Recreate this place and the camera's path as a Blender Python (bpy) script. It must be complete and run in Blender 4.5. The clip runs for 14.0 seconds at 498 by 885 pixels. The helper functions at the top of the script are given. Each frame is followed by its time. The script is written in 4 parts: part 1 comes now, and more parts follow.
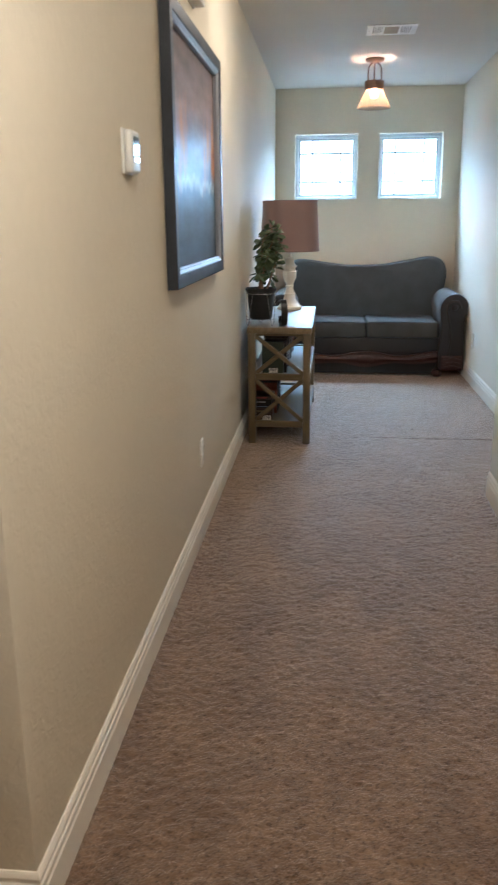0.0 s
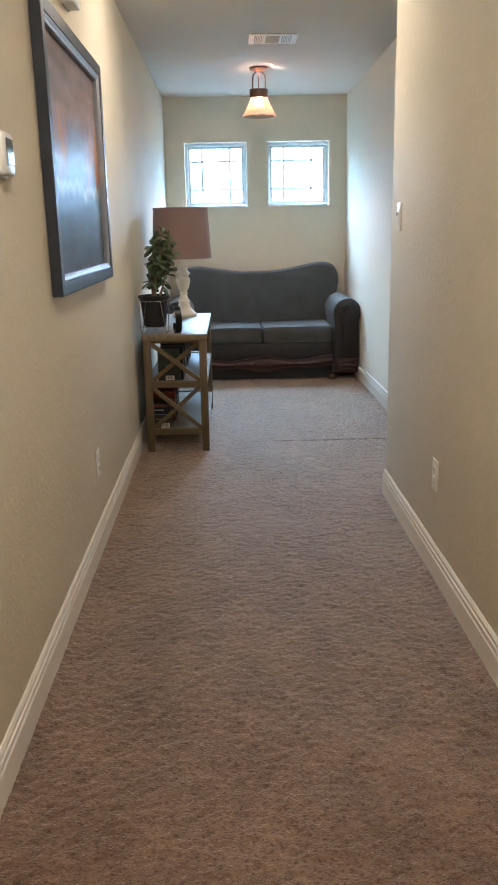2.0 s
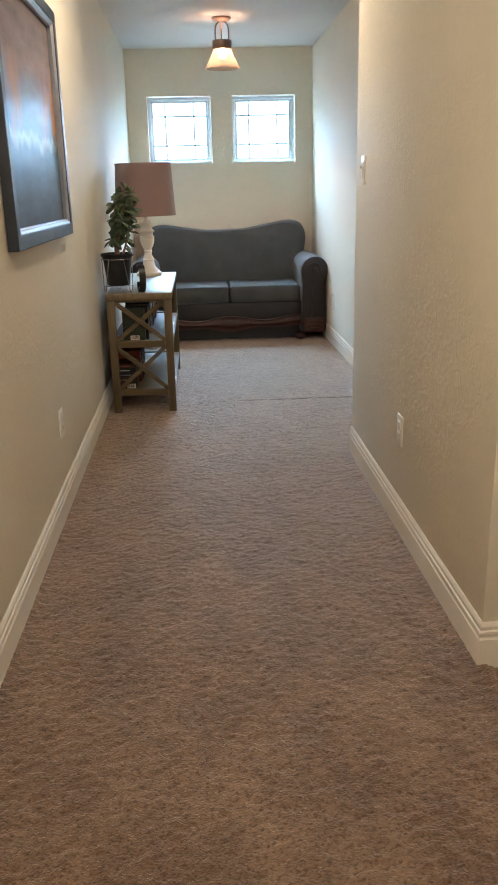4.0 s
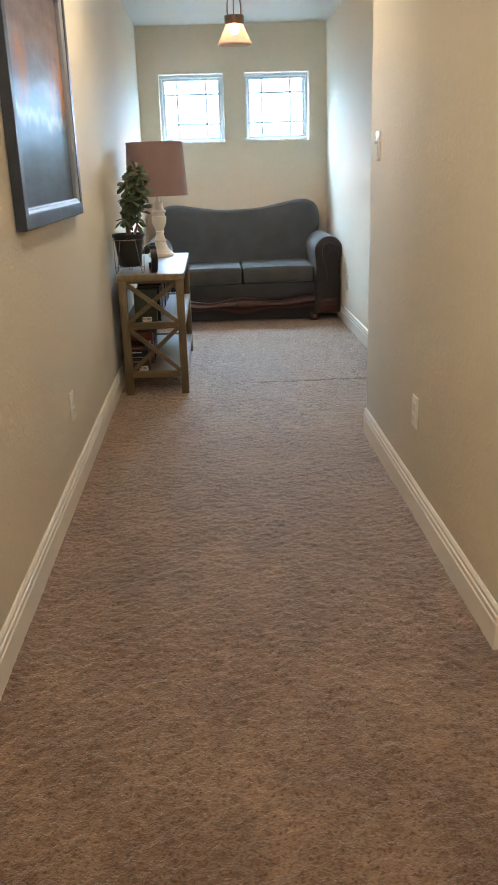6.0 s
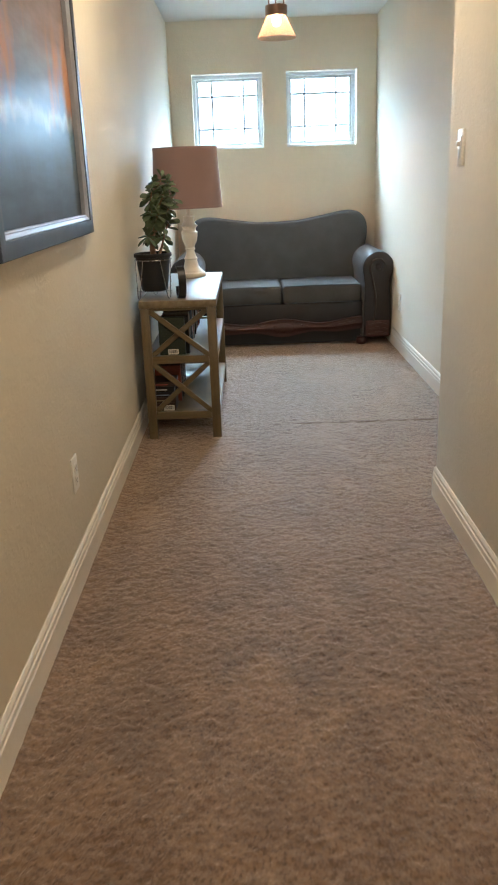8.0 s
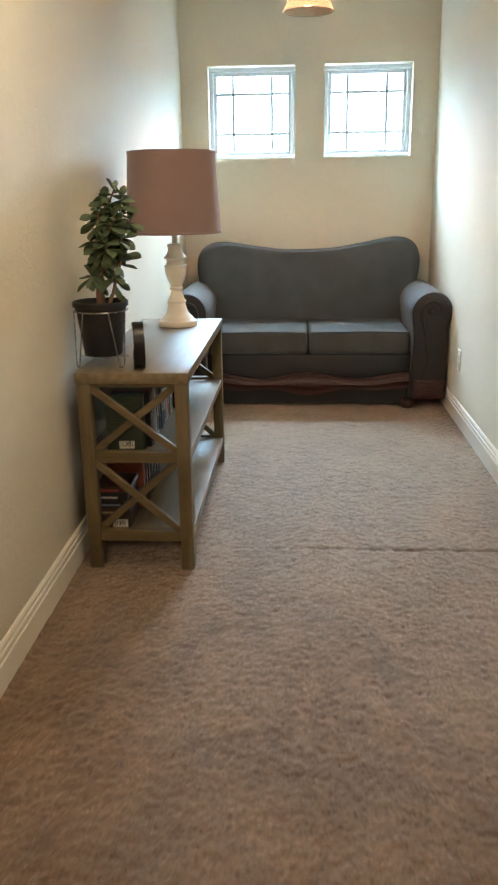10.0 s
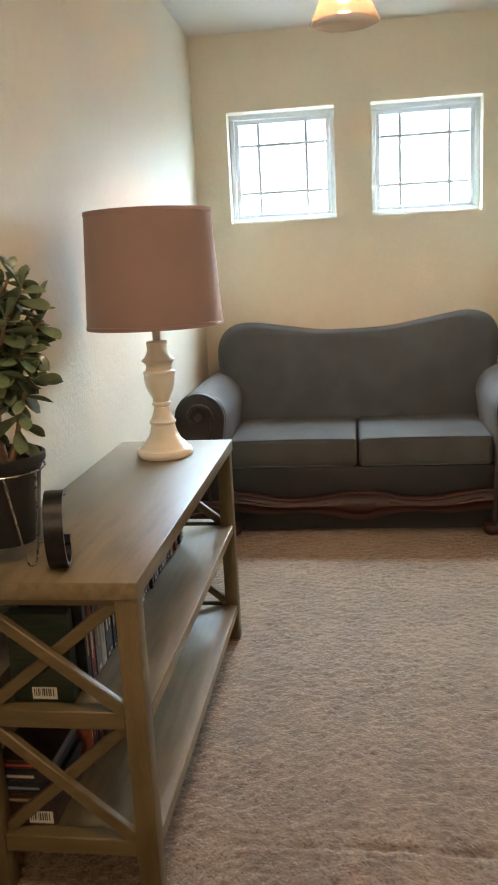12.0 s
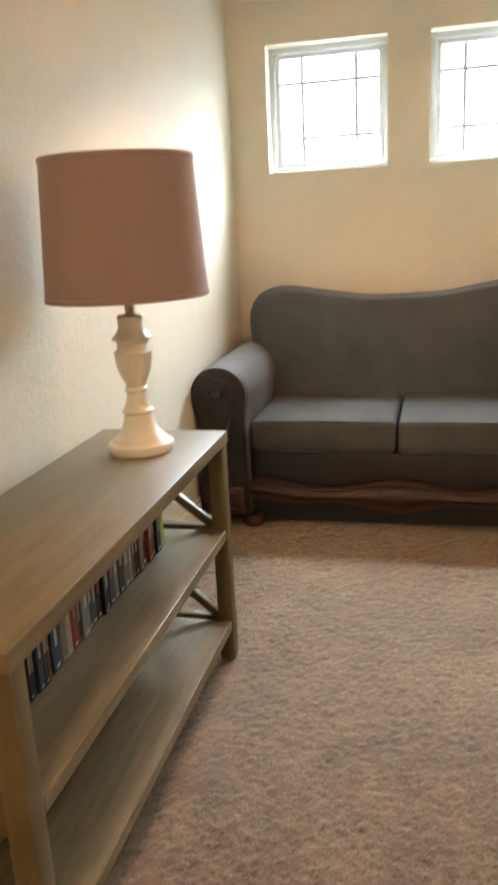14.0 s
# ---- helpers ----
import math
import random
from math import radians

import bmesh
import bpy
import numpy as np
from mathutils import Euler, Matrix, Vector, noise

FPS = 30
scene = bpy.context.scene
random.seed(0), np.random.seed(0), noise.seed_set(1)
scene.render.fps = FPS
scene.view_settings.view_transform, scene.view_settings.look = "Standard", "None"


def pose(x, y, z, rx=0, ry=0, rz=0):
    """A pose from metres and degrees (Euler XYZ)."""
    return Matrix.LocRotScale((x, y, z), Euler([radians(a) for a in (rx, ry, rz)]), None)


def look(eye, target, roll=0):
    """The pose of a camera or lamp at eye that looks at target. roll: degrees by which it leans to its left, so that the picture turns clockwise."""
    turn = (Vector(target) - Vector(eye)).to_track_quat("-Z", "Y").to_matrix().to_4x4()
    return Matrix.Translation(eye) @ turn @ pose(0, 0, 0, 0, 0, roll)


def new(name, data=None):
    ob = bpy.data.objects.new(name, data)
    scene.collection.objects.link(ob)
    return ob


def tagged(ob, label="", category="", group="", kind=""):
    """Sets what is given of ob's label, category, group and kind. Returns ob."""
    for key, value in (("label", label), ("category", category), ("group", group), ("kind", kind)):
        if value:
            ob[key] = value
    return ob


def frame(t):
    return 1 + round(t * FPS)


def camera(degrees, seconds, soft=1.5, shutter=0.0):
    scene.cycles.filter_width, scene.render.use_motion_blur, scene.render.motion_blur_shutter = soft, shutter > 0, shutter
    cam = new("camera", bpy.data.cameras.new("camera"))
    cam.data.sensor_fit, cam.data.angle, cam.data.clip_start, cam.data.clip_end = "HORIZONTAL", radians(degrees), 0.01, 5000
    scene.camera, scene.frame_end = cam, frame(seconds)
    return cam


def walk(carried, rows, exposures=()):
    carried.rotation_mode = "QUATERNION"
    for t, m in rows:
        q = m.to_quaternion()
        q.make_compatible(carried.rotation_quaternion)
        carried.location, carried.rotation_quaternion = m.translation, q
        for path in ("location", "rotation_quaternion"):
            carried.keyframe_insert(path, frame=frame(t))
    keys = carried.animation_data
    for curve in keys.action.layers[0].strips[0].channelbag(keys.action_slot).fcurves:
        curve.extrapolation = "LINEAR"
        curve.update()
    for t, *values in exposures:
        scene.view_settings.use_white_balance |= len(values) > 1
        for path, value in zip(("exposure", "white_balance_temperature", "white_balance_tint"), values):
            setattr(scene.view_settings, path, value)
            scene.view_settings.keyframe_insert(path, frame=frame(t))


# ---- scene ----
cam = camera(34.9, 14.0, soft=1.9, shutter=0.5)
PATH = [
    (0, (0.52, -0.024, 1.293), (0.324, 1.893, 0.756), -0.5),
    (0.5, (0.542, -0.009, 1.301), (0.442, 1.926, 0.806), -0.1),
    (1, (0.544, -0.006, 1.295), (0.526, 1.938, 0.822), -0.5),
    (1.5, (0.55, -0.006, 1.281), (0.567, 1.933, 0.793), -1.3),
    (2, (0.554, -0.01, 1.274), (0.595, 1.921, 0.756), -1.2),
    (2.5, (0.561, -0.003, 1.269), (0.63, 1.92, 0.723), -0.8),
    (3, (0.565, -0.001, 1.262), (0.659, 1.914, 0.691), -1.0),
    (3.5, (0.572, -0.002, 1.255), (0.682, 1.905, 0.661), -1.4),
    (6, (0.587, 0.032, 1.237), (0.658, 1.922, 0.587), -1.9),
    (6.5, (0.565, 0.156, 1.236), (0.596, 2.042, 0.572), -2.2),
    (7, (0.528, 0.348, 1.253), (0.551, 2.244, 0.617), -2.8),
    (7.5, (0.543, 0.512, 1.24), (0.553, 2.41, 0.61), -2.7),
    (10, (0.775, 2.075, 1.24), (0.652, 3.982, 0.648), -0.9),
    (10.5, (0.828, 2.433, 1.247), (0.707, 4.355, 0.71), -2.2),
    (11, (0.882, 2.709, 1.27), (0.754, 4.652, 0.813), -0.8),
    (11.5, (0.88, 2.977, 1.274), (0.679, 4.922, 0.854), -0.9),
    (12, (0.826, 3.242, 1.259), (0.559, 5.176, 0.823), -3.0),
    (12.5, (0.871, 3.442, 1.248), (0.504, 5.342, 0.743), -2.8),
    (13, (0.952, 3.622, 1.24), (0.479, 5.476, 0.658), -1.9),
    (13.5, (0.972, 3.682, 1.227), (0.462, 5.51, 0.598), -2.3),
    (14, (1.001, 3.694, 1.261), (0.535, 5.564, 0.726), -3.0),
]
EXPOSURES = [(0.0, 1.20, 4900, 10), (3.5, 1.28, 5230, 10), (7.0, 1.37, 5400, 10), (10.0, 1.45, 5800, 9), (11.5, 1.38, 6100, 11), (12.5, 1.42, 6750, 18),
             (13.5, 1.46, 7800, 22), (14.0, 1.46, 7200, 20)]
walk(cam, [(t, look(eye, target, roll)) for t, eye, target, roll in PATH], EXPOSURES)

# ---- world and light ----
CEIL = 2.44          # ceiling height
HALL = 1.295         # hall width
ALC = 1.668          # alcove width
Y_LEFT = 1.13        # near end of the left wall
Y_RIGHT = 1.82       # near end of the right wall
Y_JOG = 3.67         # where the right wall steps back
Y_BACK = 7.685       # window wall
WIN_Z = (1.485, 2.053)
WIN_X = ((0.181, 0.75), (0.941, 1.509))

world = bpy.data.worlds.new("sky")
scene.world = world
world.use_nodes = True
wn, wl = world.node_tree.nodes, world.node_tree.links
sky = wn.new("ShaderNodeTexSky")
sky.sky_type = "NISHITA"
sky.sun_disc = False
sky.sun_elevation = radians(50)
sky.sun_rotation = radians(200)
wl.new(sky.outputs[0], wn["Background"].inputs[0])
wn["Background"].inputs[1].default_value = 0.15

sun = new("sun", bpy.data.lights.new("sun", "SUN"))
sun.data.energy, sun.data.angle, sun.data.color = 2.0, radians(0.6), (1.0, 0.95, 0.88)
sun.matrix_world = look((0, 0, 20), (3.0, 9.0, 8.0))

# the sky's light, as one tilted panel outside the two openings: it falls inwards and down
SKY_LIGHT, SKY_COLOR, SKY_TILT = 100.0, (0.62, 0.85, 1.0), radians(48)
sl = new("window_daylight", bpy.data.lights.new("window_daylight", "AREA"))
sl.data.shape, sl.data.size, sl.data.size_y = "RECTANGLE", 1.9, 1.06
sl.data.energy, sl.data.color, sl.data.spread = SKY_LIGHT, SKY_COLOR, radians(101)
SKY_AT = Vector((0.845, Y_BACK + 0.24 + 0.53 * math.sin(SKY_TILT), 2.12 - 0.53 * math.cos(SKY_TILT)))
sl.matrix_world = look(SKY_AT, SKY_AT + Vector((0, -math.cos(SKY_TILT), -math.sin(SKY_TILT))))

BULB_E, BOWL_E, LANDING_FILL_E = 360.0, 18.5, 55.0

# ---- materials ----


def mat(name, color, rough=0.6, metal=0.0, var=0.12, scale=6.0, fine=120.0, bump=0.0, bump_scale=200.0, dist=0.002,
        spec=0.5, stretch=(1, 1, 1), second=None, transmission=0.0, coat=0.0, sheen=0.0, rand=0.0):
    """A principled material with colour variation at two scales, roughness variation and a fine relief."""
    m = bpy.data.materials.new(name)
    m.use_nodes = True
    n, l = m.node_tree.nodes, m.node_tree.links
    b = n["Principled BSDF"]
    tc = n.new("ShaderNodeTexCoord")
    mp = n.new("ShaderNodeMapping")
    mp.inputs["Scale"].default_value = stretch
    l.new(tc.outputs["Object"], mp.inputs["Vector"])
    big = n.new("ShaderNodeTexNoise")
    big.inputs["Scale"].default_value, big.inputs["Detail"].default_value = scale, 5
    small = n.new("ShaderNodeTexNoise")
    small.inputs["Scale"].default_value, small.inputs["Detail"].default_value = fine, 3
    for t in (big, small):
        l.new(mp.outputs[0], t.inputs["Vector"])
    add = n.new("ShaderNodeMath")
    add.operation = "ADD"
    half = n.new("ShaderNodeMath")
    half.operation, half.inputs[1].default_value = "MULTIPLY", 0.5
    l.new(small.outputs[0], half.inputs[0])
    l.new(big.outputs[0], add.inputs[0])
    l.new(half.outputs[0], add.inputs[1])
    ramp = n.new("ShaderNodeValToRGB")
    c2 = second or tuple(min(1, c * (1 + var)) for c in color)
    c1 = color if second else tuple(c * (1 - var) for c in color)
    ramp.color_ramp.elements[0].position, ramp.color_ramp.elements[0].color = 0.5, (*c1, 1)
    ramp.color_ramp.elements[1].position, ramp.color_ramp.elements[1].color = 1.0, (*c2, 1)
    l.new(add.outputs[0], ramp.inputs[0])
    out = ramp.outputs[0]
    if rand:
        info = n.new("ShaderNodeObjectInfo")
        hsv = n.new("ShaderNodeHueSaturation")
        rm = n.new("ShaderNodeMapRange")
        rm.inputs["To Min"].default_value, rm.inputs["To Max"].default_value = 1 - rand, 1 + rand
        l.new(info.outputs["Random"], rm.inputs["Value"])
        l.new(rm.outputs[0], hsv.inputs["Value"])
        l.new(out, hsv.inputs["Color"])
        out = hsv.outputs[0]
    l.new(out, b.inputs["Base Color"])
    rr = n.new("ShaderNodeMapRange")
    rr.inputs["To Min"].default_value, rr.inputs["To Max"].default_value = max(0, rough - 0.08), min(1, rough + 0.08)
    l.new(big.outputs[0], rr.inputs["Value"])
    l.new(rr.outputs[0], b.inputs["Roughness"])
    b.inputs["Metallic"].default_value = metal
    b.inputs["Specular IOR Level"].default_value = spec
    b.inputs["Transmission Weight"].default_value = transmission
    b.inputs["Coat Weight"].default_value = coat
    b.inputs["Sheen Weight"].default_value = sheen
    if bump:
        bt = n.new("ShaderNodeTexNoise")
        bt.inputs["Scale"].default_value, bt.inputs["Detail"].default_value = bump_scale, 4
        l.new(mp.outputs[0], bt.inputs["Vector"])
        bn = n.new("ShaderNodeBump")
        bn.inputs["Strength"].default_value, bn.inputs["Distance"].default_value = bump, dist
        l.new(bt.outputs[0], bn.inputs["Height"])
        l.new(bn.outputs[0], b.inputs["Normal"])
    return m


def emitter(name, color, strength):
    m = bpy.data.materials.new(name)
    m.use_nodes = True
    b = m.node_tree.nodes["Principled BSDF"]
    b.inputs["Base Color"].default_value = (0.85, 0.8, 0.7, 1)
    b.inputs["Emission Color"].default_value = (*color, 1)
    b.inputs["Emission Strength"].default_value = strength
    return m


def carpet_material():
    """Plush brown pile: tuft-sized speckle with the gaps' shade painted in, hand-sized patches painting how brushed
    pile shades, fine fibre relief.
    """
    m = bpy.data.materials.new("carpet_pile")
    m.use_nodes = True
    n, l = m.node_tree.nodes, m.node_tree.links
    b = n["Principled BSDF"]
    tc = n.new("ShaderNodeTexCoord")

    def noise_tex(scale, detail, stretch=(1, 1, 1), distortion=0.0):
        mp = n.new("ShaderNodeMapping")
        mp.inputs["Scale"].default_value = stretch
        l.new(tc.outputs["Object"], mp.inputs["Vector"])
        t = n.new("ShaderNodeTexNoise")
        t.inputs["Scale"].default_value, t.inputs["Detail"].default_value = scale, detail
        t.inputs["Distortion"].default_value = distortion
        l.new(mp.outputs[0], t.inputs["Vector"])
        return t.outputs[0]

    def mix(kind, fac, a, c):
        x = n.new("ShaderNodeMix")
        x.data_type, x.blend_type = "RGBA", kind
        x.inputs["Factor"].default_value = fac
        l.new(a, x.inputs["A"])
        l.new(c, x.inputs["B"])
        return x.outputs["Result"]

    def ramp(src, p0, c0, p1, c1):
        r = n.new("ShaderNodeValToRGB")
        r.color_ramp.elements[0].position, r.color_ramp.elements[0].color = p0, (*c0, 1)
        r.color_ramp.elements[1].position, r.color_ramp.elements[1].color = p1, (*c1, 1)
        l.new(src, r.inputs[0])
        return r.outputs[0]

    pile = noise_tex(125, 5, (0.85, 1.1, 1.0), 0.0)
    # the ramp's dark end puts the shade between tufts into the colour
    tuft = ramp(pile, 0.30, CARPET_GAP_SHADE, 0.53, CARPET_LIGHT)
    # lay and foot colour in the shading of pile brushed different ways
    lay = ramp(noise_tex(3.6, 5, (1.5, 0.9, 1.0), 0.6), 0.36, (0.64, 0.615, 0.59), 0.64, (1.0, 1.0, 1.0))
    foot = ramp(noise_tex(13, 4, (1.1, 1.0, 1.0), 0.4), 0.36, (0.82, 0.80, 0.785), 0.62, (1.0, 1.0, 1.0))
    clump = ramp(noise_tex(46, 4, (0.85, 1.0, 1.0), 0.0), 0.36, (0.73, 0.705, 0.68), 0.58, (1.0, 1.0, 1.0))
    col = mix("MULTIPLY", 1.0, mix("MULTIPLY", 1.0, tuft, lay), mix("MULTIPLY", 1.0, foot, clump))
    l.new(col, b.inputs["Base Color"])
    b.inputs["Roughness"].default_value = 0.66
    b.inputs["Specular IOR Level"].default_value = 0.14
    b.inputs["Sheen Weight"].default_value, b.inputs["Sheen Roughness"].default_value = 0.72, 0.48
    b.inputs["Sheen Tint"].default_value = (1.0, 0.82, 0.67, 1)
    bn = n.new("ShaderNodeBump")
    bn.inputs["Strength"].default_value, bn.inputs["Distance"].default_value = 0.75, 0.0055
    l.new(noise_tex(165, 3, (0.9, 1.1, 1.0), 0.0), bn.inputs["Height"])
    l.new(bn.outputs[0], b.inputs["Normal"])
    return m


CARPET_GAP_SHADE, CARPET_LIGHT = (0.070, 0.042, 0.022), (0.240, 0.151, 0.084)
WALL_COLOR = (0.70, 0.636, 0.505)


def wall_material():
    """Beige paint over a hand-trowelled wall texture."""
    m = mat("beige_wall_paint", WALL_COLOR, rough=0.78, var=0.03, scale=1.6, fine=30, spec=0.15)
    n, l = m.node_tree.nodes, m.node_tree.links
    tc = n.new("ShaderNodeTexCoord")
    a = n.new("ShaderNodeTexNoise")
    a.inputs["Scale"].default_value, a.inputs["Detail"].default_value, a.inputs["Distortion"].default_value = 38, 4, 1.2
    c = n.new("ShaderNodeTexNoise")
    c.inputs["Scale"].default_value, c.inputs["Detail"].default_value = 150, 3
    r = n.new("ShaderNodeValToRGB")
    r.color_ramp.elements[0].position, r.color_ramp.elements[1].position = 0.42, 0.62
    mul = n.new("ShaderNodeMath")
    mul.operation = "MULTIPLY_ADD"
    mul.inputs[1].default_value = 0.25
    l.new(tc.outputs["Object"], a.inputs["Vector"])
    l.new(tc.outputs["Object"], c.inputs["Vector"])
    l.new(a.outputs[0], r.inputs[0])
    l.new(c.outputs[0], mul.inputs[0])
    l.new(r.outputs[0], mul.inputs[2])
    bn = n.new("ShaderNodeBump")
    bn.inputs["Strength"].default_value, bn.inputs["Distance"].default_value = 0.27, 0.0019
    l.new(mul.outputs[0], bn.inputs["Height"])
    l.new(bn.outputs[0], n["Principled BSDF"].inputs["Normal"])
    return m


def art_material():
    """A misty painted landscape: dusky sky, a light shoreline, dark water; pale vertical washes and orange patches also
    paint in window and lamp reflections.
    """
    m = bpy.data.materials.new("painted_canvas")
    m.use_nodes = True
    n, l = m.node_tree.nodes, m.node_tree.links
    b = n["Principled BSDF"]
    tc = n.new("ShaderNodeTexCoord")
    sep = n.new("ShaderNodeSeparateXYZ")
    l.new(tc.outputs["Object"], sep.inputs[0])
    mp = n.new("ShaderNodeMapping")
    mp.inputs["Scale"].default_value = (1, 4.5, 1.1)
    l.new(tc.outputs["Object"], mp.inputs[0])
    t = n.new("ShaderNodeTexNoise")
    t.inputs["Scale"].default_value, t.inputs["Detail"].default_value = 2.4, 7
    l.new(mp.outputs[0], t.inputs["Vector"])
    mp2 = n.new("ShaderNodeMapping")
    mp2.inputs["Scale"].default_value = (1, 1.2, 6)
    l.new(tc.outputs["Object"], mp2.inputs[0])
    t2 = n.new("ShaderNodeTexNoise")
    t2.inputs["Scale"].default_value, t2.inputs["Detail"].default_value = 3.0, 6
    l.new(mp2.outputs[0], t2.inputs["Vector"])
    ma = n.new("ShaderNodeMath")
    ma.operation = "MULTIPLY_ADD"
    ma.inputs[1].default_value = 0.12
    l.new(t.outputs[0], ma.inputs[0])
    l.new(sep.outputs["Z"], ma.inputs[2])
    r = n.new("ShaderNodeValToRGB")
    e = r.color_ramp.elements
    stops = ((0.04, (0.062, 0.068, 0.082)), (0.26, (0.085, 0.115, 0.155)), (0.38, (0.12, 0.20, 0.30)), (0.415, (0.36, 0.45, 0.54)),
             (0.44, (0.15, 0.23, 0.34)), (0.55, (0.26, 0.29, 0.36)), (0.66, (0.27, 0.20, 0.19)), (0.88, (0.15, 0.105, 0.095)))
    e[0].position, e[0].color = stops[0][0], (*stops[0][1], 1)
    e[1].position, e[1].color = stops[-1][0], (*stops[-1][1], 1)
    for p, c in stops[1:-1]:
        k = e.new(p)
        k.color = (*c, 1)
    l.new(ma.outputs[0], r.inputs[0])
    ov = n.new("ShaderNodeMix")
    ov.data_type, ov.blend_type = "RGBA", "OVERLAY"
    ov.inputs["Factor"].default_value = 0.55
    l.new(r.outputs[0], ov.inputs["A"])
    g = n.new("ShaderNodeMath")
    g.operation = "ADD"
    g.inputs[1].default_value = 0.0
    l.new(t2.outputs[0], g.inputs[0])
    l.new(g.outputs[0], ov.inputs["B"])
    glow = n.new("ShaderNodeValToRGB")
    ge = glow.color_ramp.elements
    ge[0].position, ge[0].color = 0.36, (0, 0, 0, 1)
    ge[1].position, ge[1].color = 0.74, (0, 0, 0, 1)
    for p in (0.46, 0.60):
        ge.new(p).color = (1, 1, 1, 1)
    l.new(ma.outputs[0], glow.inputs[0])
    mp4 = n.new("ShaderNodeMapping")
    mp4.inputs["Scale"].default_value = (1, 3.4, 1.5)
    l.new(tc.outputs["Object"], mp4.inputs[0])
    t4 = n.new("ShaderNodeTexNoise")
    t4.inputs["Scale"].default_value, t4.inputs["Detail"].default_value = 2.1, 4
    l.new(mp4.outputs[0], t4.inputs["Vector"])
    patch = n.new("ShaderNodeMapRange")
    patch.inputs["From Min"].default_value, patch.inputs["From Max"].default_value = 0.50, 0.66
    l.new(t4.outputs[0], patch.inputs["Value"])
    both = n.new("ShaderNodeMath")
    both.operation = "MULTIPLY"
    l.new(glow.outputs[0], both.inputs[0])
    l.new(patch.outputs[0], both.inputs[1])
    warm = n.new("ShaderNodeMix")
    warm.data_type = "RGBA"
    warm.inputs["B"].default_value = (0.50, 0.25, 0.14, 1)
    l.new(both.outputs[0], warm.inputs["Factor"])
    l.new(ov.outputs["Result"], warm.inputs["A"])
    l.new(warm.outputs["Result"], b.inputs["Base Color"])
    b.inputs["Roughness"].default_value = 0.65
    b.inputs["Specular IOR Level"].default_value = 0.3
    b.inputs["Coat Weight"].default_value = 0.13
    b.inputs["Coat Roughness"].default_value = 0.22
    bn = n.new("ShaderNodeBump")
    bn.inputs["Strength"].default_value, bn.inputs["Distance"].default_value = 0.12, 0.004
    mp3 = n.new("ShaderNodeMapping")
    mp3.inputs["Scale"].default_value = (1, 40, 5)
    l.new(tc.outputs["Object"], mp3.inputs[0])
    t3 = n.new("ShaderNodeTexNoise")
    t3.inputs["Scale"].default_value, t3.inputs["Detail"].default_value = 2.0, 5
    l.new(mp3.outputs[0], t3.inputs["Vector"])
    l.new(t3.outputs[0], bn.inputs["Height"])
    l.new(bn.outputs[0], b.inputs["Normal"])
    l.new(bn.outputs[0], b.inputs["Coat Normal"])
    return m


def glass_material(name, rough=0.0, color=(1, 1, 1)):
    m = bpy.data.materials.new(name)
    m.use_nodes = True
    b = m.node_tree.nodes["Principled BSDF"]
    b.inputs["Base Color"].default_value = (*color, 1)
    b.inputs["Roughness"].default_value = rough
    b.inputs["Transmission Weight"].default_value = 1.0
    b.inputs["IOR"].default_value = 1.45
    return m


def frosted_shade_material():
    """Amber frosted glass that lets the bulb's light through, scattered."""
    m = bpy.data.materials.new("amber_frosted_glass")
    m.use_nodes = True
    n, l = m.node_tree.nodes, m.node_tree.links
    tr = n.new("ShaderNodeBsdfTranslucent")
    tr.inputs["Color"].default_value = (0.33, 0.250, 0.185, 1)
    gl = n.new("ShaderNodeBsdfGlass")
    gl.inputs["Color"].default_value = (1.0, 0.93, 0.86, 1)
    gl.inputs["Roughness"].default_value, gl.inputs["IOR"].default_value = 0.16, 1.12
    mx = n.new("ShaderNodeMixShader")
    mx.inputs[0].default_value = 0.68
    l.new(tr.outputs[0], mx.inputs[1])
    l.new(gl.outputs[0], mx.inputs[2])
    l.new(mx.outputs[0], n["Material Output"].inputs["Surface"])
    return m


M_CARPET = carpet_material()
M_WALL = wall_material()
M_CEIL = mat("ceiling_paint", (0.68, 0.645, 0.58), rough=0.8, var=0.03, scale=2, fine=40, bump=0.35, bump_scale=90, dist=0.002)
M_TRIM = mat("cream_trim_paint", (0.74, 0.68, 0.57), rough=0.38, var=0.04, scale=3, fine=60, bump=0.05, bump_scale=40)
M_VINYL = mat("white_window_vinyl", (0.58, 0.61, 0.63), rough=0.4, var=0.03, scale=8)
M_PLATE = mat("ivory_plastic", (0.84, 0.80, 0.71), rough=0.32, var=0.03, scale=20)
M_WHITE = mat("white_plastic", (0.80, 0.79, 0.75), rough=0.4, var=0.03, scale=20)
M_GRILLE = mat("white_enamel_grille", (0.88, 0.88, 0.86), rough=0.35, var=0.04, scale=15)
M_SLOT_AND_SHADE = mat("dark_slot_and_shade", (0.02, 0.018, 0.016), rough=0.7, var=0.1)
M_DUCT = mat("shadowed_duct", (0.10, 0.09, 0.08), rough=0.8, var=0.1)
M_FILTER = mat("tan_filter_mesh", (0.46, 0.40, 0.33), rough=0.9, var=0.08, scale=20, fine=300)
M_SCREEN_MESH = mat("pale_filter_mesh", (0.60, 0.56, 0.50), rough=0.9, var=0.08, scale=20, fine=300)
M_PANE = glass_material("window_glass")
M_FRAME = mat("blue_black_painted_wood", (0.030, 0.036, 0.046), rough=0.46, var=0.25, scale=10, fine=90, bump=0.08, bump_scale=80, stretch=(1, 1, 1))
